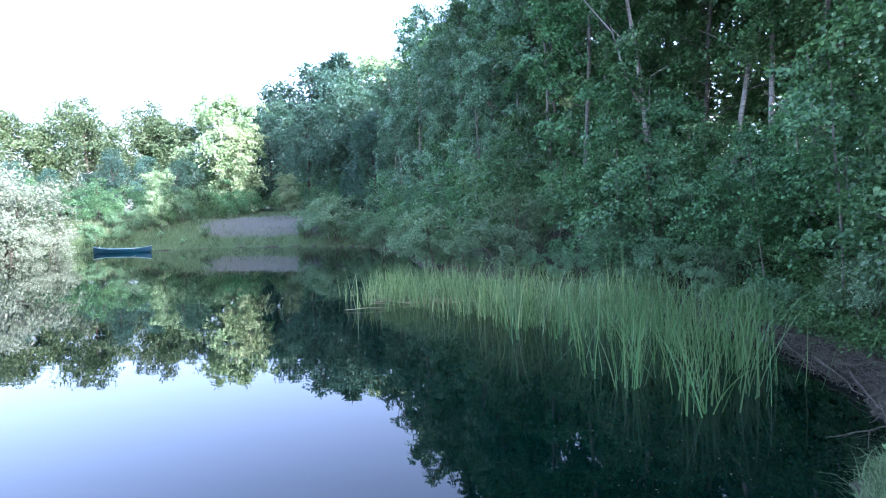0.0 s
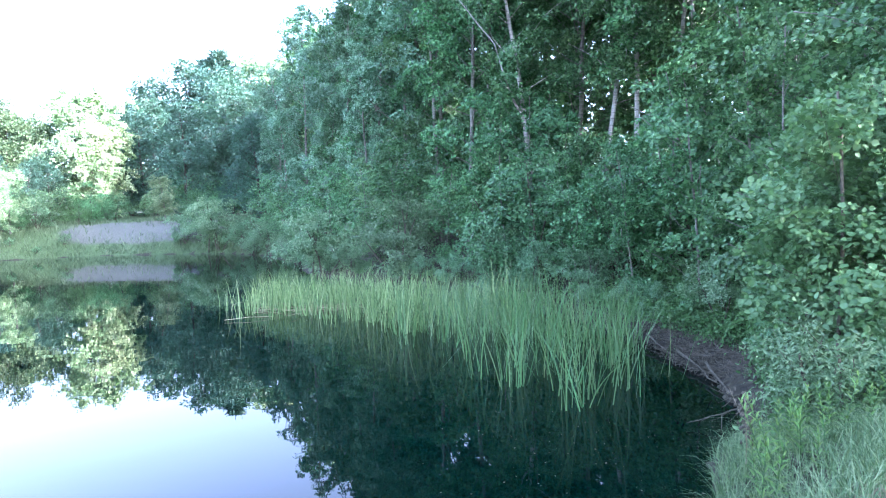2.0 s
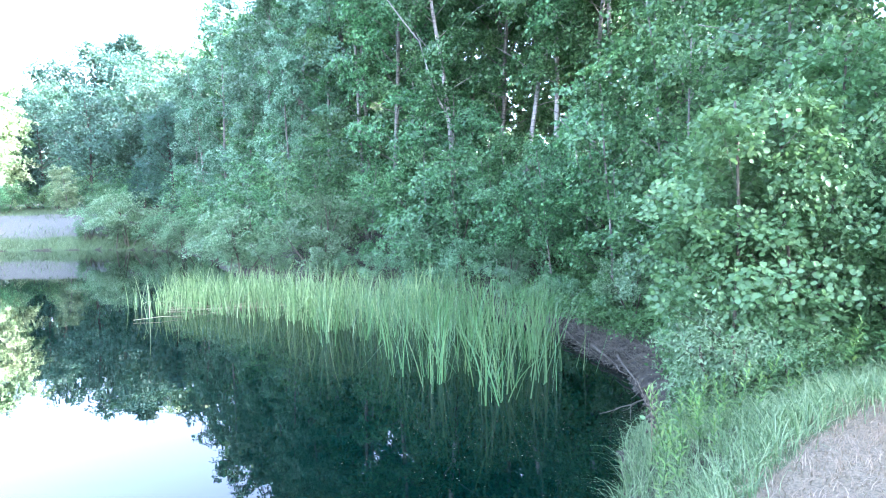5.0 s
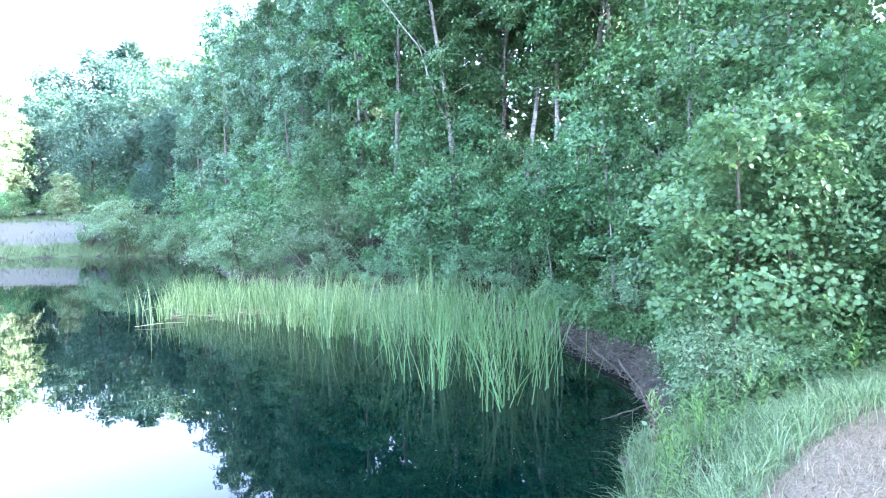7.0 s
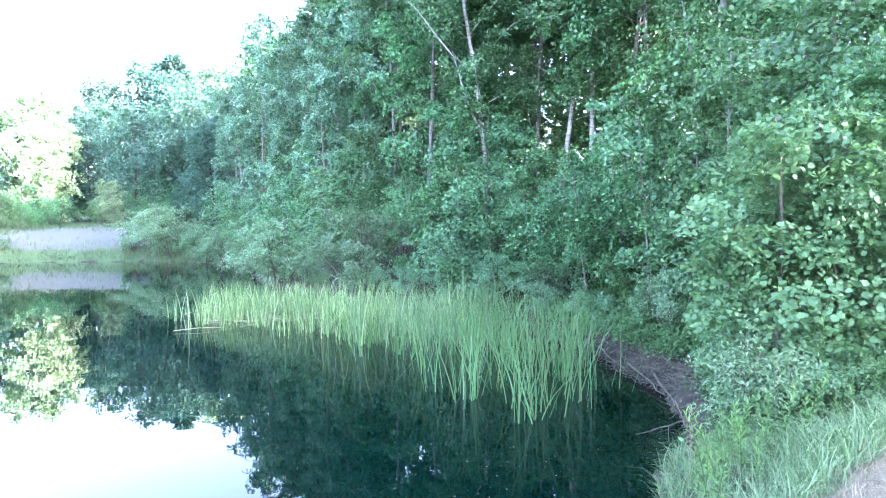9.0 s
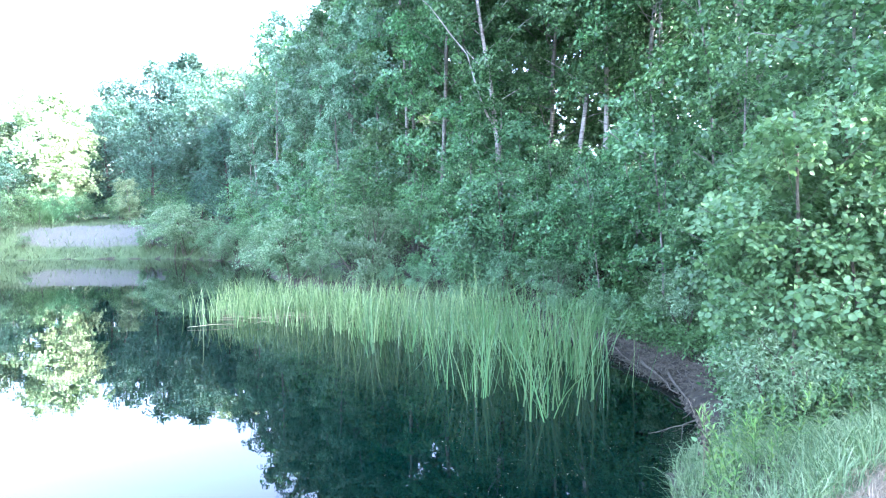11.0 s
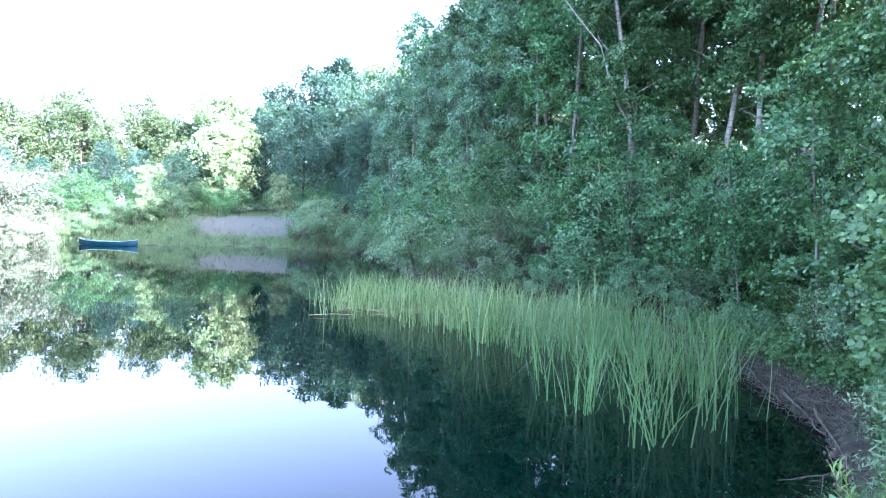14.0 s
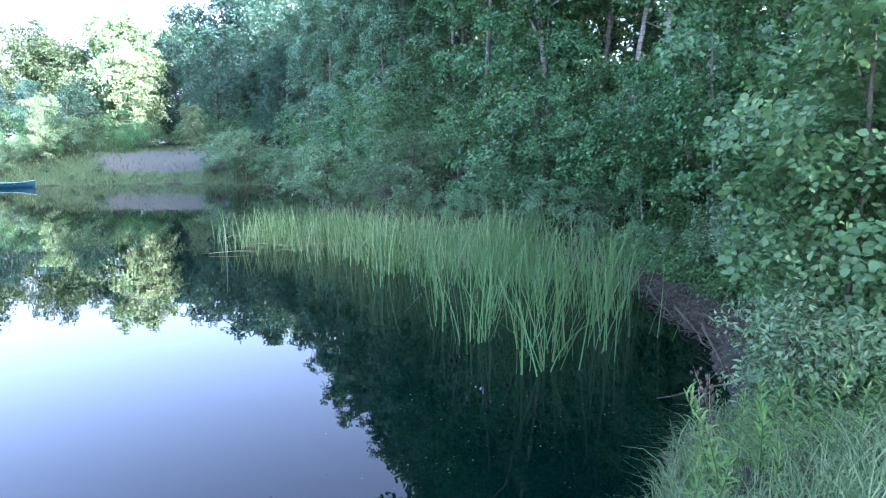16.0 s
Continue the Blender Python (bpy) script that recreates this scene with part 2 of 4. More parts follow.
# ---- the ground and the water ----
SHORE = np.array([(-70, -34), (-26, -8), (-10, 0.6), (-5, 2.2), (-1.2, 3.1), (1.1, 3.9), (2.3, 5.2), (3.2, 6.3), (4.0, 7.3), (4.9, 8.7),
                  (5.0, 9.7), (4.95, 10.8), (5.2, 12.2), (4.7, 15), (3.1, 18.5), (0.9, 21.3), (-1.2, 25), (-3.0, 30), (-5.3, 39.5), (-8.5, 47.5),
                  (-12, 52), (-17, 54.8), (-25, 57), (-30, 54), (-37, 53.6), (-42, 49.5), (-50, 44), (-62, 28), (-78, -2), (-80, -30)], float)


def shore_distance(x, y):
    """Metres inland from the waterline; negative over the water."""
    p = np.stack([np.ravel(x), np.ravel(y)], 1).astype(float)
    a, b = SHORE, np.roll(SHORE, -1, 0)
    best = np.full(len(p), 1e9)
    inside = np.zeros(len(p), bool)
    for s, e in zip(a, b):
        se = e - s
        t = np.clip(((p - s) @ se) / (se @ se), 0, 1)
        best = np.minimum(best, np.hypot(*(p - s - t[:, None] * se).T))
        cross = (s[1] > p[:, 1]) != (e[1] > p[:, 1])
        xi = s[0] + (p[:, 1] - s[1]) / (e[1] - s[1] + 1e-12) * se[0]
        inside ^= cross & (p[:, 0] < xi)
    wob = 0.10 * np.sin(2.3 * p[:, 0] + 1.1 * p[:, 1]) + 0.07 * np.sin(4.9 * p[:, 1] - 2.0 * p[:, 0]) + 0.04 * np.sin(11 * p[:, 0] + 9 * p[:, 1])
    return np.where(inside, -best, best) + wob


def wave(x, y):
    return 0.5 * np.sin(1.7 * x + 0.6 * y + 1) + 0.3 * np.sin(0.7 * x - 2.3 * y) + 0.2 * np.sin(4.1 * x + 3.3 * y + 2) + 0.25 * np.sin(-5.3 * x + 6.1 * y)


def ground_height(x, y):
    x, y = np.ravel(np.asarray(x, float)), np.ravel(np.asarray(y, float))
    d = shore_distance(x, y)
    far = np.clip((y - 30) / 18, 0, 1)
    near = np.clip((6.6 - y) / 2.0, 0, 1) * np.clip((40 - np.abs(x)) / 20, 0, 1)
    wood = 1 - np.maximum(far, near)
    i = np.maximum(d, 0)
    rise = near * 1.12 * (1 - np.exp(-(i / 0.75) ** 1.5)) + wood * (0.15 * (1 - np.exp(-i / 0.10)) + 0.32 * np.minimum(i, 4) + 0.06 * np.clip(i - 4, 0, 12))
    rise = rise + far * (2.9 * (1 - np.exp(-(i / 3.0) ** 1.6)) + 0.05 * np.clip(i - 5, 0, 30))
    rough = 0.05 * wave(x, y) + 0.12 * wave(0.23 * x, 0.23 * y) * np.minimum(i, 1)
    return np.where(d > 0, 0.02 + rise + rough * np.minimum(i / 0.6, 1), np.maximum(-0.9, 0.35 * d))


def gz(x, y):
    return float(ground_height([x], [y])[0])


def axis(*spans):
    out = []
    for a, b, step in spans:
        out += list(np.arange(a, b - 1e-6, step))
    return np.array(out + [spans[-1][1]])


gx = axis((-900, -200, 100), (-200, -80, 15), (-80, -6, 1.0), (-6, 0, 0.3), (0, 7, 0.12), (7, 14, 0.5), (14, 40, 2), (40, 160, 15), (160, 900, 100))
gy = axis((-700, -100, 100), (-100, -10, 10), (-10, 1, 0.8), (1, 13, 0.14), (13, 30, 0.5), (30, 70, 0.8), (70, 120, 5), (120, 900, 90))
X, Y = np.meshgrid(gx, gy)
Z = ground_height(X, Y)
nx, ny = len(gx), len(gy)
idx = np.arange(nx * ny).reshape(ny, nx)
quads = np.stack([idx[:-1, :-1], idx[:-1, 1:], idx[1:, 1:], idx[1:, :-1]], -1).reshape(-1, 4)
ground_me = mesh_of("ground", np.stack([X.ravel(), Y.ravel(), Z], 1), quads, GROUND, True)
D = shore_distance(X, Y)
xr, yr = X.ravel(), Y.ravel()
gravel = np.exp(-((xr + 21) / 8.0) ** 6) * np.exp(-((D - 4.1) / 2.6) ** 4) * (yr > 40)
dry = np.clip((D - 0.45) / 0.4, 0, 1) * np.clip((3.5 + 0.42 * np.maximum(xr - 1.6, 0) - yr) / 0.3 + 0.5, 0, 1) * (np.abs(xr) < 30)
green = np.where(yr > 30, np.clip((D + 0.1) / 0.3, 0, 1), np.clip((D - 0.6) / 0.6, 0, 1)) * np.where(yr > 30, 1.0, np.where(yr < 6.5, 0.9, 0.35))
cover = ground_me.attributes.new("cover", "FLOAT_COLOR", "POINT")
cover.data.foreach_set("color", np.stack([gravel, dry, green, np.ones_like(dry)], 1).astype(np.float32).ravel())
tagged(new("ground", ground_me), "earth banks with litter, dry grass and a gravel slope", "ground", kind="structure")

wv = np.array([(-120, -60, 0), (40, -60, 0), (40, 90, 0), (-120, 90, 0)], float)
tagged(new("water", mesh_of("water", wv, [(0, 1, 2, 3)], WATER)), "still dark green pond water mirroring the sky", "water", kind="structure")


# ---- trees ----
def limb_path(start, way, length, rng, n=6, lift=0.25, wob=0.12):
    p = [np.array(start, float)]
    d = np.array(way, float) / np.linalg.norm(way)
    for _ in range(n - 1):
        d = d + rng.normal(size=3) * wob + np.array([0, 0, lift / n])
        d /= np.linalg.norm(d)
        p.append(p[-1] + d * length / (n - 1))
    return np.array(p)


def profile(t, shape):
    """Crown radius along its height, 0 below to 1 at the tip."""
    if shape == "cone":
        return (1 - t) ** 0.85 * 0.95 + 0.05
    if shape == "bush":
        return np.sqrt(np.clip(1 - (1.25 * t - 0.3) ** 2, 0.02, 1))
    return np.sin(np.pi * np.clip(0.12 + 0.86 * t, 0, 1)) ** 0.7


def make_tree(name, seed, height, radius, bare, girth, bark, leaf, count, size, aspect=0.8, twigs=200, limbs=22, shape="oval", lean=0.04,
              spread=0.3, ovate=False, droop=0.0, tilt_up=0.5, label="", category="tree", group="", fork=False, stems=1, split=False, face_up=0.8):
    """A tree or bush: tapered trunk with limbs, and a crown of clumped single leaves."""
    rng = np.random.default_rng(seed)
    root = thing(name, (0, 0, 0), label, category, group)
    wood, tips = [], []
    for s in range(stems):
        base = np.array([0, 0, -0.15]) + (rng.normal(size=3) * [0.12, 0.12, 0] * radius if stems > 1 else 0)
        out = np.array([rng.normal() * lean, rng.normal() * lean, 1.0]) if stems == 1 else np.array([*(rng.normal(size=2) * 0.32), 1.0])
        hh = height * (1 if s == 0 else 0.6 + 0.35 * rng.random())
        axis_pts = limb_path(base, out, hh * 0.97, rng, 10, 0.05, 0.035)
        gg = girth * (1 if stems == 1 else 0.8)
        wood.append(tube(axis_pts, gg * (1 - np.linspace(0, 1, 10)) ** 0.8 + 0.012, 8))
        if fork:
            wood.append(tube(limb_path(axis_pts[3], (0.55, 0.1, 1.2), height * 0.35, rng, 7, 0.1), gg * 0.55 * (1 - np.linspace(0, 0.9, 7)), 7))
        for k in range(limbs // stems):
            t = bare + (1 - bare) * (k + rng.random()) / (limbs // stems)
            t = min(t, 0.97)
            u = (t - bare) / (1 - bare)
            i = t * 9
            at = axis_pts[int(i)] + (axis_pts[min(int(i) + 1, 9)] - axis_pts[int(i)]) * (i % 1)
            a = k * 2.4 + rng.normal() * 0.4
            reach = radius * profile(u, shape) * (0.7 + 0.5 * rng.random())
            rise = -0.15 if shape == "cone" else tilt_up + 0.6 * u
            path = limb_path(at, (math.cos(a), math.sin(a), rise), reach * 1.1, rng, 6, 0.15)
            twig = tube(path, np.linspace(gg * 0.28 * (1 - 0.6 * t), 0.008 if height > 4 else 0.004, 6), 4)
            if split:
                part("branch", mesh_of("branch", *twig, bark, True), root)
            else:
                wood.append(twig)
            tips.append((path, reach))
    wv_, wf_ = merge(wood)
    part("trunk", mesh_of("trunk", wv_, wf_, bark, True), root)
    weight = np.array([r for _, r in tips]) + 0.15
    pick = rng.choice(len(tips), twigs, p=weight / weight.sum())
    centres, faces_to = [], []
    for j in pick:
        path, reach = tips[j]
        q = 5 * (0.25 + 0.8 * rng.random() ** 0.6)
        c = path[min(int(q), 5)] if q >= 5 else path[int(q)] + (path[int(q) + 1] - path[int(q)]) * (q % 1)
        c = c + rng.normal(size=3) * spread * 0.55 * (0.4 + reach / radius)
        m = max(3, int(count / twigs * (0.5 + rng.random())))
        out = np.array([c[0], c[1], 0.0]) / (np.hypot(c[0], c[1]) + 0.2)
        nn = np.array([0, 0, 0.75]) + 0.75 * out + 0.45 * rng.normal(size=3)
        nn /= np.linalg.norm(nn)
        t1 = np.cross(nn, (0.3, 0.2, 0.9))
        t1 /= np.linalg.norm(t1)
        t2 = np.cross(nn, t1)
        rad = spread * 1.9 * np.sqrt(rng.random((m, 1))) * (0.6 + 0.6 * rng.random())
        th = rng.random((m, 1)) * 2 * np.pi
        centres.append(c + rad * np.cos(th) * t1 + 0.7 * rad * np.sin(th) * t2 + rng.normal(size=(m, 1)) * 0.16 * spread * nn - np.array([0, 0, 0.35]) * rad ** 2)
        faces_to.append(np.repeat(nn[None], m, 0))
    c, nn = np.concatenate(centres), np.concatenate(faces_to)
    nn, c = nn[c[:, 2] > 0.06], c[c[:, 2] > 0.06]
    lv, lf = leaves(c, size, size * aspect, rng, face_up, ovate, None, droop, nn)
    part("crown", mesh_of("crown", lv, lf, leaf), root)
    return root


def make_conifer(name, seed, height, radius, girth, label):
    rng = np.random.default_rng(seed)
    root = thing(name, (0, 0, 0), label, "tree", "tall trees behind the far bank")
    axis_pts = limb_path((0, 0, -0.2), (0.01, 0.01, 1), height, rng, 12, 0.02, 0.01)
    wood = [tube(axis_pts, girth * (1 - np.linspace(0, 1, 12)) ** 0.9 + 0.015, 8)]
    cs, ws = [], []
    n = int(height * 9)
    for k in range(n):
        t = 0.08 + 0.9 * (k + rng.random()) / n
        i = t * 11
        at = axis_pts[int(i)] + (axis_pts[min(int(i) + 1, 11)] - axis_pts[int(i)]) * (i % 1)
        a = k * 2.4 + rng.normal() * 0.3
        reach = radius * ((1 - t) ** 0.6 * 0.95 + 0.05) * (0.65 + 0.55 * rng.random())
        path = limb_path(at, (math.cos(a), math.sin(a), -0.12 + 0.5 * t), reach, rng, 6, 0.3, 0.07)
        wood.append(tube(path, np.linspace(0.05 * (1 - t) + 0.012, 0.006, 6), 4))
        m = int(16 + 34 * reach)
        q = 5 * (0.12 + 0.88 * rng.random(m)) * 0.999
        b = path[q.astype(int)] + (path[np.minimum(q.astype(int) + 1, 5)] - path[q.astype(int)]) * (q % 1)[:, None]
        d = (path[-1] - path[0]) / (np.linalg.norm(path[-1] - path[0]) + 1e-9)
        side = np.cross(d, (0, 0, 1))
        sgn = rng.choice([-1, 1], m)[:, None]
        cs.append(b + rng.normal(size=(m, 3)) * 0.08)
        ws.append(0.7 * d + 0.8 * sgn * side + np.array([0, 0, 0.05]))
    v, f = merge(wood)
    part("trunk", mesh_of("trunk", v, f, DARK_BARK, True), root)
    lv, lf = leaves(np.concatenate(cs), 0.66, 0.22, rng, 1.0, False, np.concatenate(ws))
    part("crown", mesh_of("crown", lv, lf, NEEDLE), root)
    return root


def spot(x, y, turn=0.0, k=1.0, kz=None, dz=0.0):
    return Matrix.LocRotScale((x, y, gz(x, y) + dz), Euler((0, 0, turn)), (k, k, kz or k))


PLACED = set()


def plant(kinds, rows):
    """Stands copies of the kinds on the ground: rows of x, y, size, and which kind."""
    for j, (x, y, k, which) in enumerate(rows):
        ob = kinds[which % len(kinds)]
        m = spot(x, y, 2.399 * j + 0.7 * x, k, k * (0.93 + 0.14 * ((j * 37) % 10) / 10))
        if ob.name in PLACED:
            copy_thing(ob, m)
        else:
            ob.matrix_basis = m
            PLACED.add(ob.name)


# the wood on the right bank
WOOD = "trees of the wood beside the pond"
aspens = [make_tree("aspen_tree", 11 + i, 15.5, 2.6, b, 0.085, GREY_BARK, ASPEN, 21000, 0.106, 0.9, 290, 38, group=WOOD, split=True, spread=0.27,
                    label="tall aspen with grey trunk and dense green crown") for i, b in enumerate((0.12, 0.18, 0.26))]
inner = [make_tree("ash_tree", 21 + i, 15.5, 2.8, b, 0.15, GREY_BARK, ASPEN, 6000, 0.20, 0.85, 200, 24, group=WOOD, spread=0.4,
                   label="tall green-crowned tree deep in the wood, or unseen sun blocker") for i, b in enumerate((0.2, 0.3))]
birches = [make_tree("birch_tree", 31 + i, 15.5, 2.4, b, g, BIRCH_BARK, ASPEN, 18000, 0.100, 0.9, 250, 30, group=WOOD, split=True, spread=0.27, lean=0.035, fork=fk,
                     label=lab) for i, (g, b, fk, lab) in enumerate(((0.085, 0.36, True, "forked white birch with high green crown"),
                                                                     (0.072, 0.31, False, "thick white birch with high green crown"),
                                                                     (0.08, 0.32, False, "slender white birch with high green crown")))]
plant(birches, [(5.0, 19.7, 1.0, 0), (8.2, 18.5, 1.03, 1), (8.95, 18.1, 1.0, 2), (7.05, 19.0, 0.98, 2), (9.7, 17.8, 1.0, 2), (10.8, 21.6, 1.0, 0), (6.2, 24.5, 1.0, 1)])
plant(aspens, [(3.0, 27.2, 1.05, 1), (4.2, 23.6, 1.02, 0),
               (10.2, 14.8, 1.0, 0), (9.6, 10.6, 0.92, 2), (11.8, 19.2, 1.05, 2), (6.9, 21.2, 1.0, 1), (8.8, 13.0, 0.95, 1), (11.6, 8.0, 0.95, 0),
               (3.6, 29.8, 1.08, 0), (10.6, 16.8, 1.0, 1), (7.6, 23.0, 1.06, 0), (5.4, 25.6, 1.06, 2), (3.4, 22.4, 0.95, 0), (10.0, 19.8, 1.02, 0)])
hazy_aspens = [make_tree("grey_poplar", 41 + i, 15.5, 2.7, b, 0.10, GREY_BARK, HAZY, 18000, 0.130, 0.85, 230, 38, group=WOOD, split=True, spread=0.30,
                     label="tall aspen at the wood's far end, haze put into its leaf colour") for i, b in enumerate((0.05, 0.09))]
plant(hazy_aspens, [(-3.2, 41.0, 1.0, 0), (-1.6, 37.5, 1.0, 1), (0.4, 34.0, 1.0, 0), (1.6, 30.5, 1.0, 1), (-4.8, 45.0, 0.98, 1), (-6.6, 49.0, 0.93, 0), (-7.8, 53.0, 0.8, 1), (-0.2, 31.4, 0.62, 1), (-2.6, 36.2, 0.6, 0)])
# y below 0: unseen, added to block the sun; size 1.45: hidden shade casters
plant(inner, [(10.4, 22.8, 1.1, 1), (11.4, 26.0, 1.1, 0), (8.6, 28.4, 1.1, 1), (6.8, 27.6, 1.1, 0), (3.8, 34.0, 1.1, 1), (1.0, 40.0, 1.05, 0), (-1.2, 45.0, 0.95, 1), (9.4, 25.0, 1.1, 0), (12.0, 23.0, 1.1, 1), (12.6, 11.6, 1.0, 1), (13.5, 14.8, 1.05, 0),
              (14.6, 20.6, 1.1, 0), (13.0, 27.0, 1.15, 1), (9.0, 31.0, 1.15, 0), (5.2, 38.0, 1.15, 1), (15.0, 6.5, 1.0, 1), (9.8, 5.6, 0.8, 0), (17.5, 16.5, 1.1, 1), (18.0, 24.5, 1.15, 0),
              (15.5, 31.0, 1.2, 1), (-3.4, 50.5, 0.9, 0), (20.0, 3.0, 1.1, 1), (20.0, -4.0, 1.1, 1),
              (28.0, 4.0, 1.2, 0), (24.0, 27.0, 1.2, 0), (28.0, -6.0, 1.15, 0), (6.2, 32.6, 1.1, 1), (-6.6, 57.0, 0.98, 0), (-3.6, 54.6, 1.15, 1),
              (-5.0, 61.0, 1.05, 0), (-1.0, 52.0, 1.45, 1), (-0.6, 57.0, 1.45, 0), (11.4, -6.4, 1.1, 1), (15.4, -9.4, 1.1, 0),
              (11.0, -12.0, 1.1, 1), (17.6, -5.0, 1.1, 0), (20.0, -14.0, 1.2, 1), (14.0, -17.0, 1.15, 0)])

# young trees and bushes under the wood and along its edge
EDGE = "young trees along the pond edge"
saplings = [make_tree("young_aspen", 51 + i, 5.0, 1.25, 0.04, 0.011, GREY_BARK, ASPEN, 6200, 0.066, 0.95, 105, 24, group=EDGE, spread=0.19, ovate=True, droop=0.2, face_up=1.3,
                      split=True, label="young aspen with rounded green leaves") for i in range(3)]
plant(saplings, [(6.1, 11.8, 1.1, 0), (6.6, 9.9, 1.0, 1), (5.8, 14.0, 0.78, 2), (5.2, 16.2, 0.80, 0), (7.6, 12.6, 1.25, 1), (7.9, 9.0, 1.2, 2), (6.6, 8.0, 1.05, 0),
                 (4.1, 19.6, 0.95, 1), (4.8, 19.2, 1.15, 0), (5.4, 18.4, 1.25, 2), (6.2, 17.6, 1.1, 2), (7.6, 7.0, 1.05, 1), (2.6, 22.6, 1.0, 2), (0.9, 25.4, 1.1, 0), (7.0, 14.6, 0.85, 0), (8.6, 10.9, 1.4, 2),
                 (4.3, 22.0, 1.1, 1), (-0.2, 28.6, 1.15, 2), (9.0, 13.0, 1.4, 1), (5.6, 19.0, 1.0, 0), (8.4, 5.6, 1.0, 0), (-1.0, 32.6, 1.3, 1), (-2.6, 37.0, 1.3, 0)])
broadleaf = [make_tree("basswood_sapling", 61 + i, 3.7, 0.92, 0.03, 0.009, TWIG, SPROUT, 8200, 0.058, 0.92, 120, 24, group=EDGE, spread=0.19, ovate=True, droop=0.2, face_up=1.4,
                       split=True, label="leafy sapling with large heart-shaped leaves") for i in range(2)]
plant(broadleaf, [(4.45, 6.35, 0.98, 0), (5.1, 6.3, 0.82, 1), (5.7, 6.7, 1.2, 1), (5.3, 7.9, 1.0, 0), (4.95, 7.1, 0.75, 0), (6.2, 5.6, 1.1, 1), (6.9, 5.3, 0.95, 0), (7.6, 4.6, 1.0, 1)])
bushes = [make_tree("willow_bush", 71 + i, 3.0, 1.5, 0.04, 0.03, TWIG, WILLOW, 10000, 0.100, 0.45, 170, 28, "bush", group="bushes along the pond edge", spread=0.2, stems=5,
                    label="rounded willow bush with grey-green leaves", category="bush") for i in range(2)]
for b in bushes:
    b["category"] = "bush"
plant(bushes, [(-14.9, 56.8, 1.05, 0), (3.2, 18.8, 0.5, 0), (4.4, 17.3, 0.5, 1), (5.1, 15.4, 0.5, 0), (5.6, 13.9, 0.5, 1), (1.6, 21.4, 0.6, 1), (-16.8, 56.4, 0.95, 0), (0.7, 22.3, 0.95, 0), (-0.9, 25.2, 0.98, 1), (-2.2, 27.4, 1.05, 0), (-3.3, 32.2, 0.95, 1), (-4.4, 35.6, 0.85, 0), (-5.8, 40.4, 0.9, 1), (-7.4, 44.6, 0.95, 0),
               (-9.4, 48.8, 1.1, 1), (-13.2, 53.4, 1.5, 0), (2.4, 20.4, 0.75, 1), (3.7, 18.7, 0.6, 0), (5.8, 13.0, 0.5, 1), (5.9, 10.7, 0.45, 0), (5.7, 9.2, 0.42, 1),
               (-33.0, 56.6, 0.8, 0), (-27.6, 57.6, 0.7, 1), (-38.5, 55.5, 1.0, 1), (-15.4, 56.0, 0.7, 1), (-30.5, 59.0, 0.9, 0), (-35, 59.0, 1.0, 1), (-10.6, 50.8, 0.8, 0), (-31.0, 55.6, 0.5, 1), (-34.5, 55.2, 0.55, 0), (-29.0, 55.8, 0.45, 1), (-37.2, 54.9, 0.6, 0), 
               (-20.4, 56.9, 0.3, 1), (-32.6, 57.6, 0.6, 1), (-36.0, 56.6, 0.7, 0)])
silver = make_tree("silver_willow_shrub", 81, 1.35, 0.62, 0.05, 0.012, TWIG, SAGE, 5200, 0.055, 0.34, 150, 26, "bush", group="", spread=0.13, stems=4,
                   label="low shrub with narrow silvery leaves at the bank edge", category="shrub")
silver["category"] = "shrub"
plant([silver], [(4.15, 6.05, 0.92, 0), (5.0, 7.3, 0.75, 0), (4.65, 6.7, 0.75, 0), (5.4, 8.4, 0.55, 0), (4.6, 5.75, 0.7, 0)])

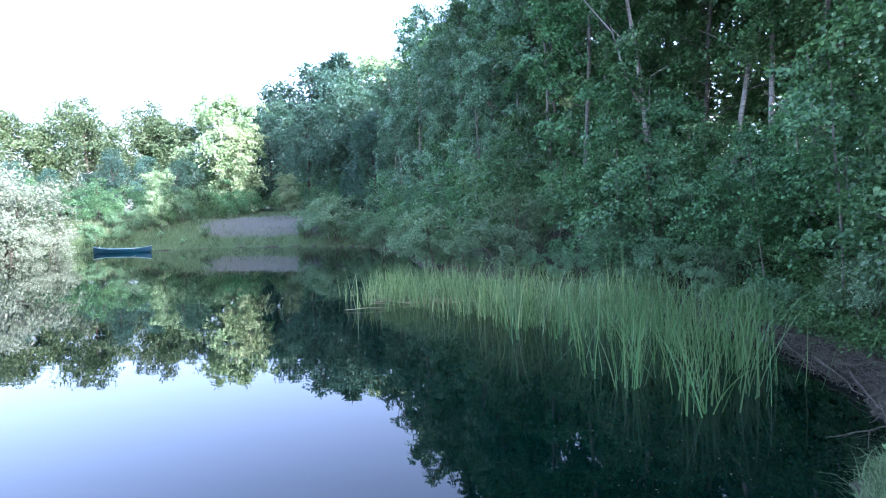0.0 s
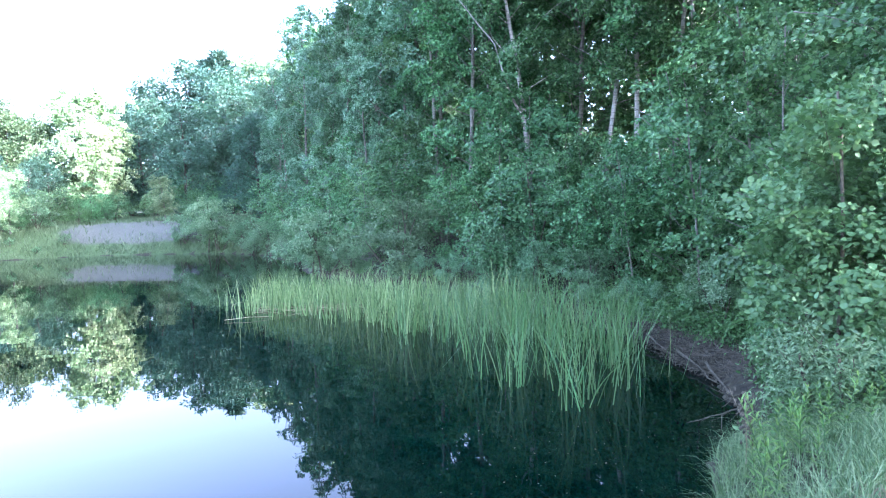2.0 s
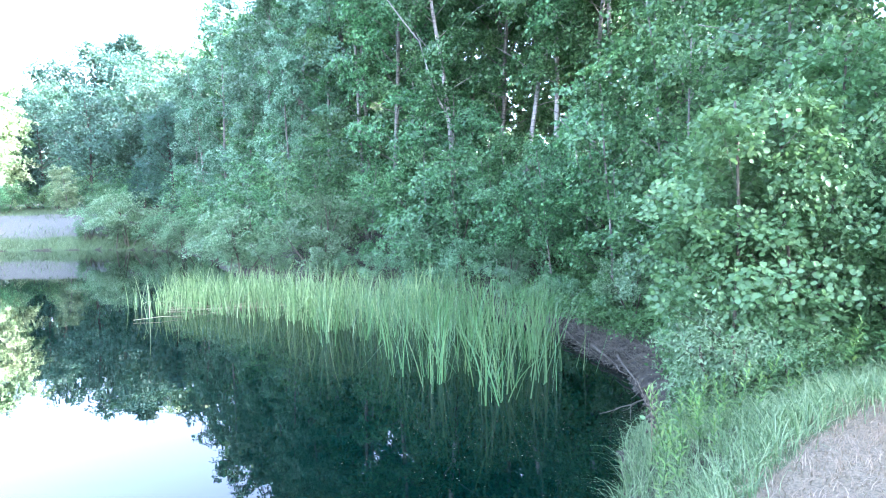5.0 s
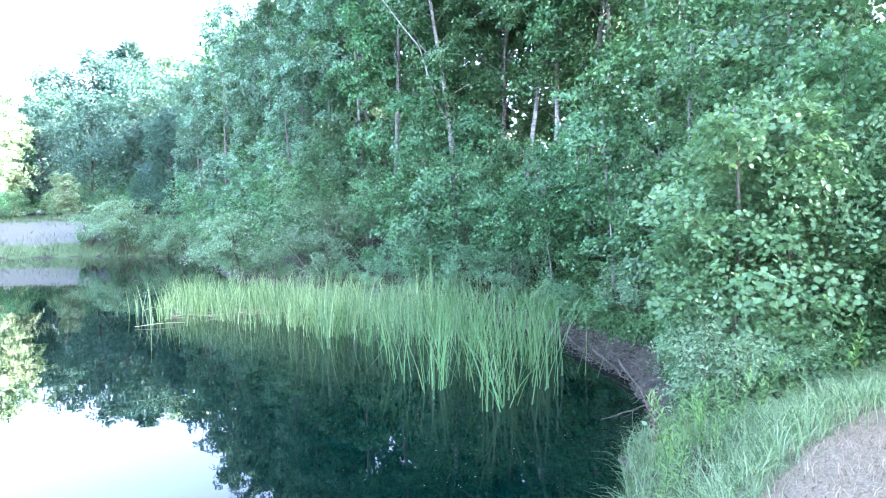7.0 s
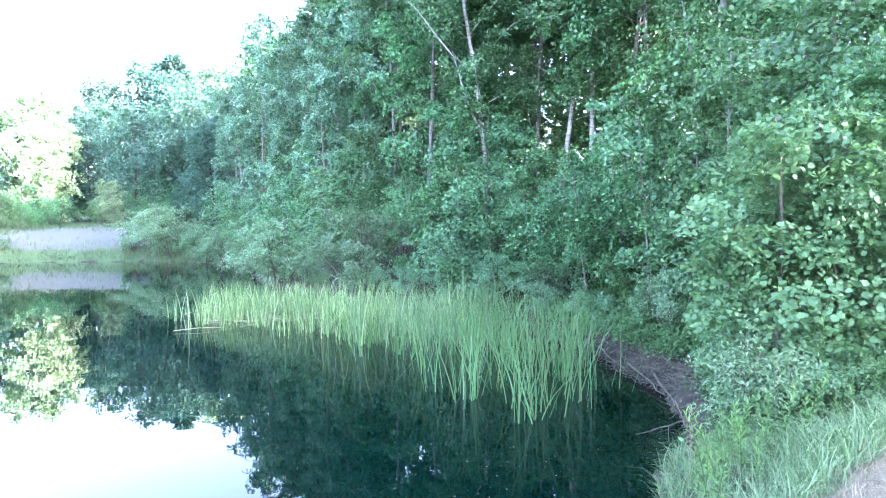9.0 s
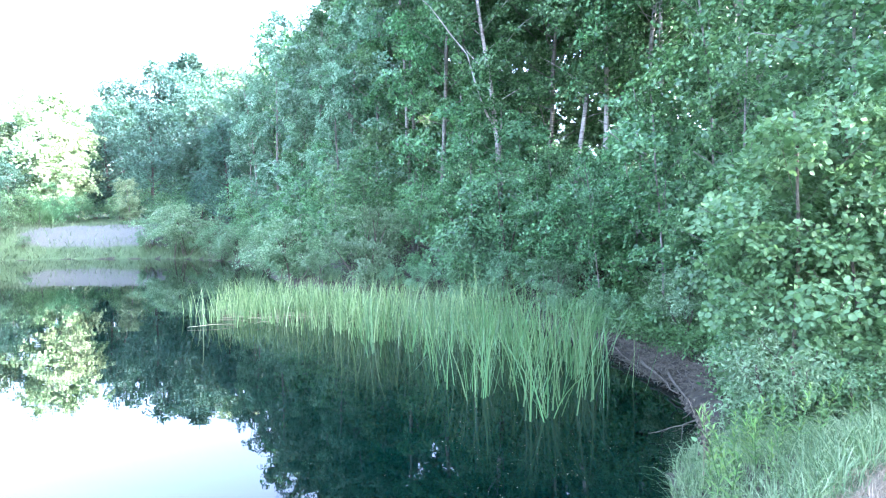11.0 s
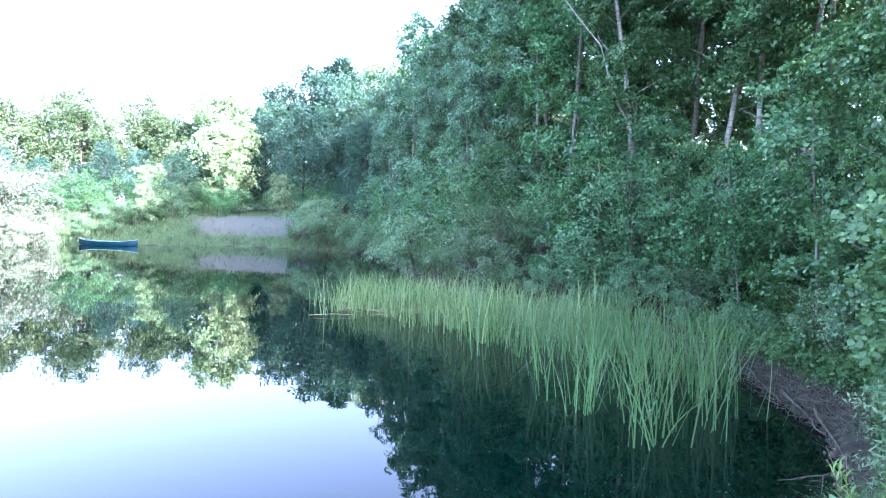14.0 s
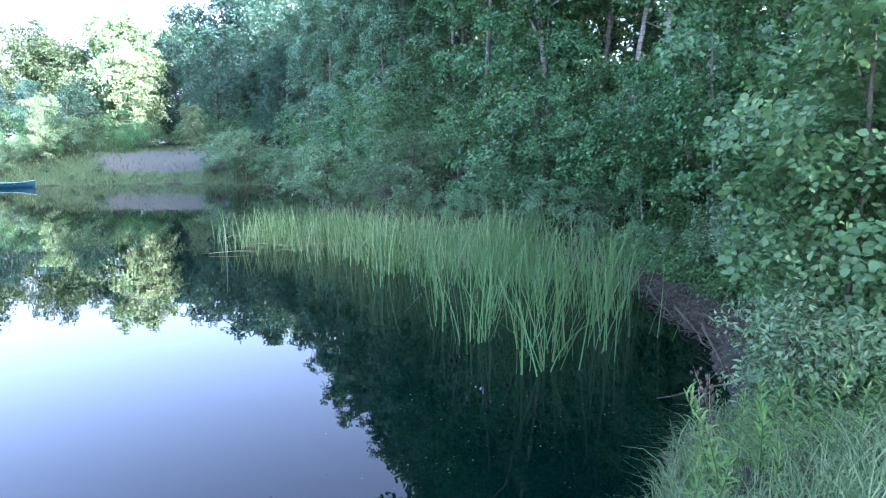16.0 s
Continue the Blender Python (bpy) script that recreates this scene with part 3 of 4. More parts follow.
undergrowth = [make_tree("hazel_bush", 75 + i, 3.4, 1.7, 0.03, 0.03, TWIG, ASPEN, 8500, 0.074, 0.85, 120, 22, "bush", group="bushes under the wood", spread=0.3, stems=4,
                         label="leafy green bush under the trees", category="bush") for i in range(2)]
plant(undergrowth, [(4.6, 18.7, 1.2, 1), (3.4, 23.4, 1.0, 0), (5.8, 21.6, 1.0, 1), (7.6, 19.4, 1.0, 0), (8.6, 16.8, 1.1, 1), (9.4, 14.6, 1.1, 0), (1.6, 27.6, 1.1, 1), (0.6, 31.4, 1.2, 0), (-1.4, 35.4, 1.2, 1),
                    (4.6, 27.6, 1.2, 0), (7.4, 24.6, 1.2, 1), (10.2, 20.2, 1.2, 0), (11.6, 16.4, 1.2, 1), (12.0, 12.6, 1.2, 0), (10.6, 8.8, 1.1, 1), (-2.8, 40.0, 1.2, 0), (-4.8, 44.0, 1.2, 1),
                    (3.0, 35.0, 1.3, 1), (7.0, 32.0, 1.3, 0), (11.0, 27.0, 1.3, 1), (14.6, 22.6, 1.3, 0), (15.0, 17.4, 1.3, 1), (15.0, 13.0, 1.3, 0), (-0.4, 44.0, 1.3, 0), (4.0, 42.0, 1.4, 1),
                    (9.6, 38.0, 1.4, 0), (14.6, 34.0, 1.4, 1), (19.0, 29.0, 1.4, 0), (20.0, 22.0, 1.4, 1), (19.0, 14.0, 1.4, 0), (14.0, 8.6, 1.3, 1), (11.6, 4.6, 1.1, 0), (-6.6, 49.0, 1.3, 1),
                    (8.3, 7.8, 0.9, 0), (7.5, 6.3, 0.75, 1), (9.0, 9.4, 1.0, 0), (8.6, 5.2, 0.8, 1), (7.3, 10.9, 0.75, 0), (7.4, 9.0, 0.7, 1), (9.4, 7.4, 1.0, 0), (8.0, 14.0, 1.0, 1), (6.4, 16.0, 0.85, 0),
                    (-29.0, 65.0, 1.1, 0), (-31.6, 62.6, 1.1, 1), (-36.0, 61.6, 1.2, 0), (-40.4, 59.6, 1.2, 1), (-44.6, 56.4, 1.2, 0), 
                    (-48.0, 52.0, 1.2, 1), (-28.4, 62.4, 0.7, 0), (-33.6, 61.0, 0.75, 1), (-38.2, 58.6, 0.8, 0), (-31.8, 58.0, 0.6, 0), (-28.0, 68.0, 0.9, 1), (-24.0, 70.0, 1.0, 0), (-20.0, 70.0, 0.95, 1), (-16.0, 70.0, 1.1, 0), (-12.0, 68.0, 1.1, 1), (-24.0, 80.0, 1.5, 0), (-18.0, 78.0, 1.4, 1), (-30.0, 80.0, 1.6, 0), (-35.0, 78.0, 1.5, 1),
                    (-40.0, 84.0, 1.6, 0), (-26.0, 88.0, 1.8, 1), (-19.0, 88.0, 1.8, 0), (-13.0, 80.0, 1.6, 1), (-45.0, 76.0, 1.4, 0), (-52.0, 70.0, 1.3, 1)])

# the far bank
FAR = "trees behind the far bank"
fars = [make_tree("maple_tree", 91 + i, 13.5, 4.0, 0.02, 0.2, DARK_BARK, BROAD, 9500, 0.24, 0.9, 330, 40, group=FAR, spread=0.6,
                  label="broad green tree behind the far bank, or unseen sun blocker") for i in range(3)]
# Rows with y below 0 are unseen trees added to block the sun.
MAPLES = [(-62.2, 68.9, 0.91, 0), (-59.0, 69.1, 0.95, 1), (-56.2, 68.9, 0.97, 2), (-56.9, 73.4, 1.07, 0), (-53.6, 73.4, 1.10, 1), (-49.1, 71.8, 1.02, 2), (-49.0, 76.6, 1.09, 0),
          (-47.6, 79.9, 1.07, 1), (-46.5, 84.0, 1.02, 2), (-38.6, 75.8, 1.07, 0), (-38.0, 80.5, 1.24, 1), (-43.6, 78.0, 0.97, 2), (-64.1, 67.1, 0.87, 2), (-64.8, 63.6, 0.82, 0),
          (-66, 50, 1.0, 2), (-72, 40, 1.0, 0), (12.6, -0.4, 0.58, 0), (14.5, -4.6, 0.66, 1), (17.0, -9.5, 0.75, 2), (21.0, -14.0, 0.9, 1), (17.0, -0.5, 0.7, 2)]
SHADE_TONED = [(-41.6, 108.3, 1.49, 0), (-39.4, 113.2, 1.71, 1), (-35.9, 117.0, 1.59, 2), (-30.6, 114.6, 1.51, 0), (-21.3, 72.0, 0.51, 1), (-28.2, 78.2, 0.60, 2), (-22.6, 111.3, 1.09, 1),
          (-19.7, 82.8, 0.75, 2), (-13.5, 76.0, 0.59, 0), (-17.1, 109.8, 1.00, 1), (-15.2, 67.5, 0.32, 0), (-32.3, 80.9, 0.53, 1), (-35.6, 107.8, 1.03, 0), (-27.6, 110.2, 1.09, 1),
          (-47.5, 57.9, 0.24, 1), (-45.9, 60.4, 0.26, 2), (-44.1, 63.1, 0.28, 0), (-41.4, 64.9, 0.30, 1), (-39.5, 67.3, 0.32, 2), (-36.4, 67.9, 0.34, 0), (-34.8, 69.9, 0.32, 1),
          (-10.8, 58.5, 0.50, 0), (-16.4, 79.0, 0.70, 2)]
# Sizes 1.2 and up: hidden trees added to cast shade on the far trees.
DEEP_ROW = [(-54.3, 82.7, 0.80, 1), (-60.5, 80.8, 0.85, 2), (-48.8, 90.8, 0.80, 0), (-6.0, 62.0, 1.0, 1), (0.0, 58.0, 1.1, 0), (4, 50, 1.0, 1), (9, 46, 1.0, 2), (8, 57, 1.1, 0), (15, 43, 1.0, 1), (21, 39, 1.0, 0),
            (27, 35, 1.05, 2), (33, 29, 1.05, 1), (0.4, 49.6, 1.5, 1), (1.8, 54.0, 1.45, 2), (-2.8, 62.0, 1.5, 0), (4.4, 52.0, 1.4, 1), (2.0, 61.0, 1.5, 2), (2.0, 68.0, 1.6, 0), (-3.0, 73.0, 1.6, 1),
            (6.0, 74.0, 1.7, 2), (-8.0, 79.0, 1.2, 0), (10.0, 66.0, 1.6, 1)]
backs = [make_tree("linden_tree", 191 + i, 13.5, 4.0, 0.02, 0.2, DARK_BARK, BROAD, 2300, 0.55, 0.9, 160, 26, group=FAR, spread=0.52,
                   label="broad green tree deep behind the others, as backing or hidden shade caster") for i in range(3)]
shade_toned = [make_tree("alder_tree", 95 + i, 13.5, 4.0, 0.02, 0.2, DARK_BARK, DEEP, 9500, 0.24, 0.9, 330, 40, group=FAR, spread=0.6,
                    label="broad tree with shade painted into its dark leaf colour") for i in range(3)]
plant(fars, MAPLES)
plant(shade_toned, SHADE_TONED)
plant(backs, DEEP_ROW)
pale = make_tree("poplar_tree", 101, 12.0, 3.7, 0.03, 0.14, GREY_BARK, PALE, 12000, 0.24, 0.85, 260, 36, group="", spread=0.42, label="pale green poplar with sunlight painted into its leaf colour")
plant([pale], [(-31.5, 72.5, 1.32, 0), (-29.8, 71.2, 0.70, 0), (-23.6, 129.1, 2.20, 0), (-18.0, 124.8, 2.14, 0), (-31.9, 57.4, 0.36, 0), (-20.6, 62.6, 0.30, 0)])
brush = make_tree("silver_bush", 111, 7.2, 5.2, 0.02, 0.09, TWIG, SILVER, 16000, 0.21, 0.5, 380, 40, "bush", group="", spread=0.5, stems=6, label="big pale silvery bush at the far shore", category="bush")
brush["category"] = "bush"
plant([brush], [(-38.9, 46.6, 1.16, 0), (-46.5, 41.5, 1.0, 0), (-37.4, 45.4, 0.5, 0), (-40.6, 44.6, 0.55, 0), (-35.4, 47.0, 0.38, 0)])
spruces = [make_conifer("pine_tree", 121 + i, 18.0, r, 0.24, "tall dark pine with layered branches") for i, r in enumerate((3.6, 4.6))]
plant(spruces, [(-28.4, 121.6, 1.90, 0), (-32.0, 124.6, 1.67, 1)])

# ---- cattails ----
REEDS = np.array([(4.25, 10.3), (3.4, 8.9), (2.3, 8.55), (1.75, 8.8), (1.85, 10.6), (1.9, 12.9), (1.0, 13.5), (-0.3, 15), (-1.6, 17.0), (-3.5, 17.7), (-4.2, 19.8),
                  (-3.7, 22.0), (-2.0, 22.6), (0.2, 20.9), (2.6, 17.6), (4.2, 14.6), (4.9, 12.0), (4.6, 10.9)], float)


def within_reeds(p):
    inside = np.zeros(len(p), bool)
    for s, e in zip(REEDS, np.roll(REEDS, -1, 0)):
        cross = (s[1] > p[:, 1]) != (e[1] > p[:, 1])
        inside ^= cross & (p[:, 0] < s[0] + (p[:, 1] - s[1]) / (e[1] - s[1] + 1e-12) * (e[0] - s[0]))
    return inside


def blade_strip(rng, h, w, lean, a, kink=False):
    """One long cattail leaf, seven strips high: it sways, arches at the tip and is sometimes broken over."""
    out, side = np.array([math.cos(a), math.sin(a), 0]), np.array([-math.sin(a), math.cos(a), 0])
    v = []
    p = out * 0.26 * rng.random()
    sway = rng.normal() * 0.04
    d = np.array([0, 0, 1.0]) + out * lean * 0.4 + side * rng.normal() * 0.075
    snap = 3 + int(rng.random() * 4)
    for k in range(8):
        t = k / 7
        ww = w * 0.5 * (1 - t ** 2.2) + 0.0008
        v += [p - side * ww, p + side * ww]
        if kink and k == snap:
            d = out * 1.0 + side * rng.normal() * 0.4 + np.array([0, 0, -0.2 - 0.7 * rng.random()])
        d = d + out * lean * (0.10 + 0.75 * t * t) + side * sway + np.array([0, 0, -0.3 * lean * t])
        p = p + d / np.linalg.norm(d) * h / 7
    return np.array(v), [(2 * k, 2 * k + 1, 2 * k + 3, 2 * k + 2) for k in range(7)]


def make_cattail(seed):
    rng = np.random.default_rng(seed)
    root = thing("cattail", (0, 0, 0), "tall green cattail standing in shallow water", "cattail", "cattails at the water's edge")
    for k in range(5):
        v, f = blade_strip(rng, 1.75 * (0.55 + 0.5 * rng.random()), 0.011 + 0.009 * rng.random(), 0.02 + 0.34 * rng.random() ** 2, rng.random() * 6.28, rng.random() < 0.24)
        v[:, 2] -= 0.12
        part("leaf", mesh_of("leaf", v, f, CATTAIL if rng.random() < 0.96 else YELLOW_REED), root)
    return root


cattails = [make_cattail(200 + i) for i in range(7)]
pts = RNG.uniform((-5.4, 8.2), (5, 23.0), (9000, 2))
patchy = wave(1.6 * pts[:, 0], 1.3 * pts[:, 1]) + 0.35 * RNG.normal(size=len(pts))
edge_noise = 0.35 * RNG.normal(size=pts.shape)
pts, patchy = pts[within_reeds(pts + edge_noise)], patchy[within_reeds(pts + edge_noise)]
keep = np.where(pts[:, 1] < 9.6, 0.12, np.where(pts[:, 1] < 11.2, 0.24, np.where(pts[:, 1] < 13.2, 0.40, 0.46))) * np.where(patchy < -0.1, 0.2, 1.0)
pts = pts[RNG.random(len(pts)) < keep]
pts = pts[np.argsort(pts[:, 1])]
for j, (x, y) in enumerate(pts[:180]):
    base = cattails[j % 7]
    k = 0.72 + 0.38 * RNG.random()
    m = Matrix.LocRotScale((x, y, 0.0), Euler((RNG.normal() * 0.08, RNG.normal() * 0.08, RNG.random() * 6.28)), (k, k, k))
    if j < 7:
        base.matrix_basis = m
    else:
        copy_thing(base, m)
stand = []
for x, y in pts[180:]:
    tall = (1.45 if y < 15 else 1.10) * (1 + 0.10 * math.sin(2.1 * x + 1.3 * y) + 0.10 * RNG.normal())
    for _ in range(4):
        v, f = blade_strip(RNG, tall * (0.55 + 0.55 * RNG.random()), 0.014 + 0.012 * RNG.random(), 0.03 + 0.42 * RNG.random() ** 2.4, RNG.random() * 6.28, RNG.random() < 0.20)
        stand.append((v + np.array([x, y, -0.12]) + RNG.normal(size=3) * [0.07, 0.07, 0], f))
yellowing = [s[0][0, 1] > 13.6 + 0.8 * RNG.normal() for s in stand]
for far_part, leaf, label in ((False, CATTAIL, "dense stand of green cattails in the shallows"), (True, YELLOW_REED, "stand of yellowing cattails farther along the shore")):
    v, f = merge([s for s, y in zip(stand, yellowing) if y == far_part])
    tagged(new("cattails", mesh_of("cattails", v, f, leaf)), label, "cattails", kind="stuff")
dead = []
for k in range(110):
    if k < 45:
        x, y = -1.9 + RNG.normal() * 0.9, 18.2 + RNG.normal() * 0.35
    else:
        x, y = pts[RNG.integers(len(pts) // 3, len(pts))]
    a, ln = RNG.normal() * 0.5 + (0.2 if k < 45 else RNG.random() * 6.28), (0.5 + 0.9 * RNG.random()) * (1 if k < 45 else 0.55)
    rise = 0.0 if k < 45 else 0.5 * RNG.random()
    p0 = np.array([x, y, 0.02 + 0.05 * RNG.random()])
    way = np.array([math.cos(a), math.sin(a), rise])
    dead.append(tube([p0, p0 + way * ln * 0.5 + [0, 0, 0.03], p0 + way * ln], [0.006, 0.006, 0.003], 4))
v, f = merge(dead)
tagged(new("fallen_stalks", mesh_of("fallen_stalks", v, f, STRAW)), "broken pale stalks lying among the cattails", "dead stalks", kind="stuff")

tg = RNG.normal((2.7, 15.6), (0.75, 1.3), (1500, 2))
tr_ = np.column_stack([tg, np.maximum(ground_height(tg[:, 0], tg[:, 1]), -0.25)])
v, f = blades(tr_, 1.75, 0.009, 0.30, RNG, 4, 1.2)
tagged(new("tall_grass", mesh_of("tall_grass", v, f, GRASS)), "soft clump of tall fine grass behind the cattails", "grass", kind="stuff")

# ---- grass on the near bank ----
g = RNG.uniform((-7, 0.5), (8.0, 7.6), (150000, 2))
gd = shore_distance(g[:, 0], g[:, 1])
brim = np.where(g[:, 0] > 1.6, 3.56 + 0.42 * (g[:, 0] - 1.6), 9.0) + 0.10 * wave(g[:, 0], g[:, 1]) + 0.10 * RNG.normal(size=len(g))
is_lush = (gd > 0.0) & ((gd < 0.45 + 0.12 * wave(g[:, 0], g[:, 1])) | (g[:, 1] > brim)) & (g[:, 1] < 6.9)
lush = g[is_lush][:22000]
lr = np.column_stack([lush, ground_height(lush[:, 0], lush[:, 1]) - 0.02])
v, f = blades(lr, 0.36, 0.0075, 0.85, RNG, 3, 1.3)
tagged(new("lush_grass", mesh_of("lush_grass", v, f, GRASS)), "long green grass leaning over the bank edge", "grass", kind="stuff")
g2 = RNG.uniform((0.6, 1.4), (7.5, 6.0), (80000, 2))
brim2 = np.where(g2[:, 0] > 1.6, 3.56 + 0.42 * (g2[:, 0] - 1.6), 9.0) + 0.10 * wave(g2[:, 0], g2[:, 1])
mown = g2[(shore_distance(g2[:, 0], g2[:, 1]) > 0.5) & (g2[:, 1] < brim2 + 0.12 + 0.12 * RNG.random(len(g2)))][:46000]
mr = np.column_stack([mown, ground_height(mown[:, 0], mown[:, 1]) - 0.01])
v, f = blades(mr, 0.075, 0.0048, 1.2, RNG, 2, 0.6)
tagged(new("dry_grass", mesh_of("dry_grass", v, f, STRAW)), "short dry straw-coloured grass on the bank top", "grass", kind="stuff")

rim = RNG.uniform((3.6, 6.4), (6.2, 14.0), (30000, 2))
rim_d = shore_distance(rim[:, 0], rim[:, 1])
rim = rim[(rim_d > np.where(rim[:, 1] > 7.6, 0.42, 0.14) + 0.14 * wave(2.2 * rim[:, 0], 2.2 * rim[:, 1])) & (rim_d < 1.1)][:5200]
rim_roots = np.column_stack([rim, ground_height(rim[:, 0], rim[:, 1]) - 0.02])
v, f = blades(rim_roots, 0.30, 0.007, 0.8, RNG, 3, 1.3)
tagged(new("rim_grass", mesh_of("rim_grass", v, f, WEED)), "thin grass hanging over the wooded bank", "grass", kind="stuff")

# weeds, twigs and roots along the wooded bank
wb = RNG.uniform((-9, 6), (9, 50), (60000, 2))
wd = shore_distance(wb[:, 0], wb[:, 1])
wb = wb[(wd > 0.30 + 0.22 * wave(wb[:, 0], wb[:, 1])) & (wd < 3.2) & (RNG.random(len(wb)) < np.clip(14 / wb[:, 1], 0, 1))][:9000]
nb = RNG.uniform((3.0, 5.6), (8.5, 15.0), (42000, 2))
nd = shore_distance(nb[:, 0], nb[:, 1])
nb = nb[(nd > np.where(nb[:, 1] > 7.6, 0.40, 0.42) + 0.14 * wave(1.7 * nb[:, 0], 1.7 * nb[:, 1])) & (nd < 2.6) & ((nb[:, 1] > 6.3) | (nb[:, 0] > 3.9))][:9500]
wb = np.concatenate([wb[:5000], nb])
wr = np.column_stack([wb, ground_height(wb[:, 0], wb[:, 1])])
cs = np.repeat(wr, 4, 0) + RNG.normal(size=(4 * len(wr), 3)) * [0.10, 0.10, 0.0] + np.array([0, 0, 1]) * (0.04 + 0.38 * RNG.random((4 * len(wr), 1)) ** 1.5)
v, f = leaves(cs, 0.058, 0.034, RNG, 0.9, True)
tagged(new("bank_herbs", mesh_of("bank_herbs", v, f, WEED)), "low leafy herbs covering the wooded bank", "herbs", kind="stuff")
tw = []
for k in range(1900):
    t = RNG.random()
    i0 = 8.9 + 3.6 * t
    a0, b0 = SHORE[int(i0)], SHORE[int(i0) + 1]
    c0 = a0 + (b0 - a0) * (i0 % 1) + RNG.normal(size=2) * 0.10
    c0 = c0 + np.array([0.62, 0.03]) * RNG.random()
    a, ln = RNG.random() * 6.28, 0.10 + 0.42 * RNG.random() ** 2
    z0 = max(gz(*c0), 0.0)
    p0 = np.array([c0[0], c0[1], z0 + 0.02])
    way = np.array([0.5 * math.cos(a), math.sin(a), RNG.normal() * 0.12])
    tw.append(tube([p0, p0 + way * ln * 0.5 + RNG.normal(size=3) * 0.03, p0 + way * ln], [0.0045, 0.004, 0.0015], 4))
v, f = merge(tw)
tagged(new("bank_litter", mesh_of("bank_litter", v, f, TWIG)), "dead twigs and roots along the waterline", "twigs", kind="stuff")

gf = RNG.uniform((-45, 44), (-9, 64), (30000, 2))
gd = shore_distance(gf[:, 0], gf[:, 1])
bare = np.exp(-((gf[:, 0] + 21) / 7.6) ** 6) * np.exp(-((gd - 4.2) / 2.5) ** 4) > 0.45 + 0.35 * RNG.normal(size=len(gf))
gf = gf[(gd > 0.05) & (gd < 11) & ~bare][:16000]
fr = np.column_stack([gf, ground_height(gf[:, 0], gf[:, 1]) - 0.02])
v, f = blades(fr, 0.6, 0.05, 0.6, RNG, 3, 0.8)
tagged(new("bank_weeds", mesh_of("bank_weeds", v, f, FAR_WEED)), "weedy grass on the far bank", "grass", kind="stuff")


# drifting seeds on the water
fl = RNG.uniform((0.2, 3.8), (5.0, 9.5), (700, 2))
fl = fl[(shore_distance(fl[:, 0], fl[:, 1]) < -0.08) & (wave(0.9 * fl[:, 0], 0.8 * fl[:, 1]) + 0.5 * RNG.normal(size=len(fl)) > 0.1)][:260]
fluff = []
for x, y in fl:
    r, turn = 0.004 + 0.006 * RNG.random() ** 2, RNG.random() * 6.28
    ring = [(x + r * math.cos(turn + k * 1.047), y + 0.7 * r * math.sin(turn + k * 1.047), 0.002) for k in range(6)]
    fluff.append((np.array(ring + [(x, y, 0.002 + 0.5 * r)]), [(k, (k + 1) % 6, 6) for k in range(6)]))
v, f = merge(fluff)
tagged(new("floating_seeds", mesh_of("floating_seeds", v, f, STRAW)), "pale seed fluff drifting on the pond", "seeds", kind="stuff")


# ---- canoe ----
def make_canoe(place):
    root = thing("canoe", place, "blue canoe with pale gunwales moored at the far shore", "canoe")
    L, B = 5.9, 0.88
    n = 25
    outer, inner, rail = [], [], [[], []]
    for i in range(n):
        s = -1 + 2 * i / (n - 1)
        half = B / 2 * (1 - abs(s) ** 2.3) + 0.012
        top = 0.36 + 0.22 * abs(s) ** 3
        low = -0.10 + 0.16 * abs(s) ** 6
        for k in range(9):
            a = math.pi * k / 8
            w, hgt = math.cos(a), math.sin(a) ** 0.75
            outer.append((s * L / 2, w * half, top - (top - low) * hgt))
            inner.append((s * L / 2 * 0.985, w * max(half - 0.02, 0.004), top - (top - low - 0.03) * hgt))
        rail[0].append((s * L / 2, half, top))
        rail[1].append((s * L / 2, -half, top))
    f = []
    for i in range(n - 1):
        for k in range(8):
            a = i * 9 + k
            f.append((a, a + 1, a + 10, a + 9))
            b = a + n * 9
            f.append((b, b + 9, b + 10, b + 1))
    part("hull", mesh_of("hull", np.array(outer + inner), f, HULL, True), root, "glossy blue hull")
    for side in rail:
        v, q = tube(side, [0.028] * n, 6)
        part("gunwale", mesh_of("gunwale", v, q, GUNWALE, True), root, "pale rounded gunwale")
    for x, w in ((-1.75, 0.34), (1.45, 0.42)):
        bm = bmesh.new()
        bmesh.ops.create_cube(bm, size=1)
        bmesh.ops.scale(bm, vec=(0.26, 2 * w * 0.92, 0.03), verts=bm.verts)
        bmesh.ops.bevel(bm, geom=bm.edges[:], offset=0.01, segments=2, affect="EDGES")
        bmesh.ops.translate(bm, vec=(x, 0, 0.27), verts=bm.verts)
        me = bpy.data.meshes.new("seat")
        bm.to_mesh(me)
        me.materials.append(CANE)
        part("seat", me, root, "woven cane seat")
    v, q = tube([(0, -0.43, 0.34), (0, -0.2, 0.33), (0, 0.2, 0.33), (0, 0.43, 0.34)], [0.024] * 4, 6)
    part("thwart", mesh_of("thwart", v, q, GUNWALE, True), root)
    return root


make_canoe(Matrix.Translation((-32.7, 52.1, 0.0)) @ Euler((0, 0, -0.10)).to_matrix().to_4x4())


# ---- weeds and dead wood at the near bank ----
def blade_leaf(length, width):
    v = [(0, 0, 0), (0.3 * length, 0.5 * width, 0.02 * length), (0.65 * length, 0.36 * width, 0.0), (length, 0, -0.14 * length), (0.65 * length, -0.36 * width, 0.0), (0.3 * length, -0.5 * width, 0.02 * length),
         (0.3 * length, 0, -0.02 * length), (0.65 * length, 0, -0.035 * length)]
    return np.array(v), [(0, 6, 1), (1, 6, 7, 2), (2, 7, 3), (3, 7, 4), (4, 7, 6, 5), (5, 6, 0)]


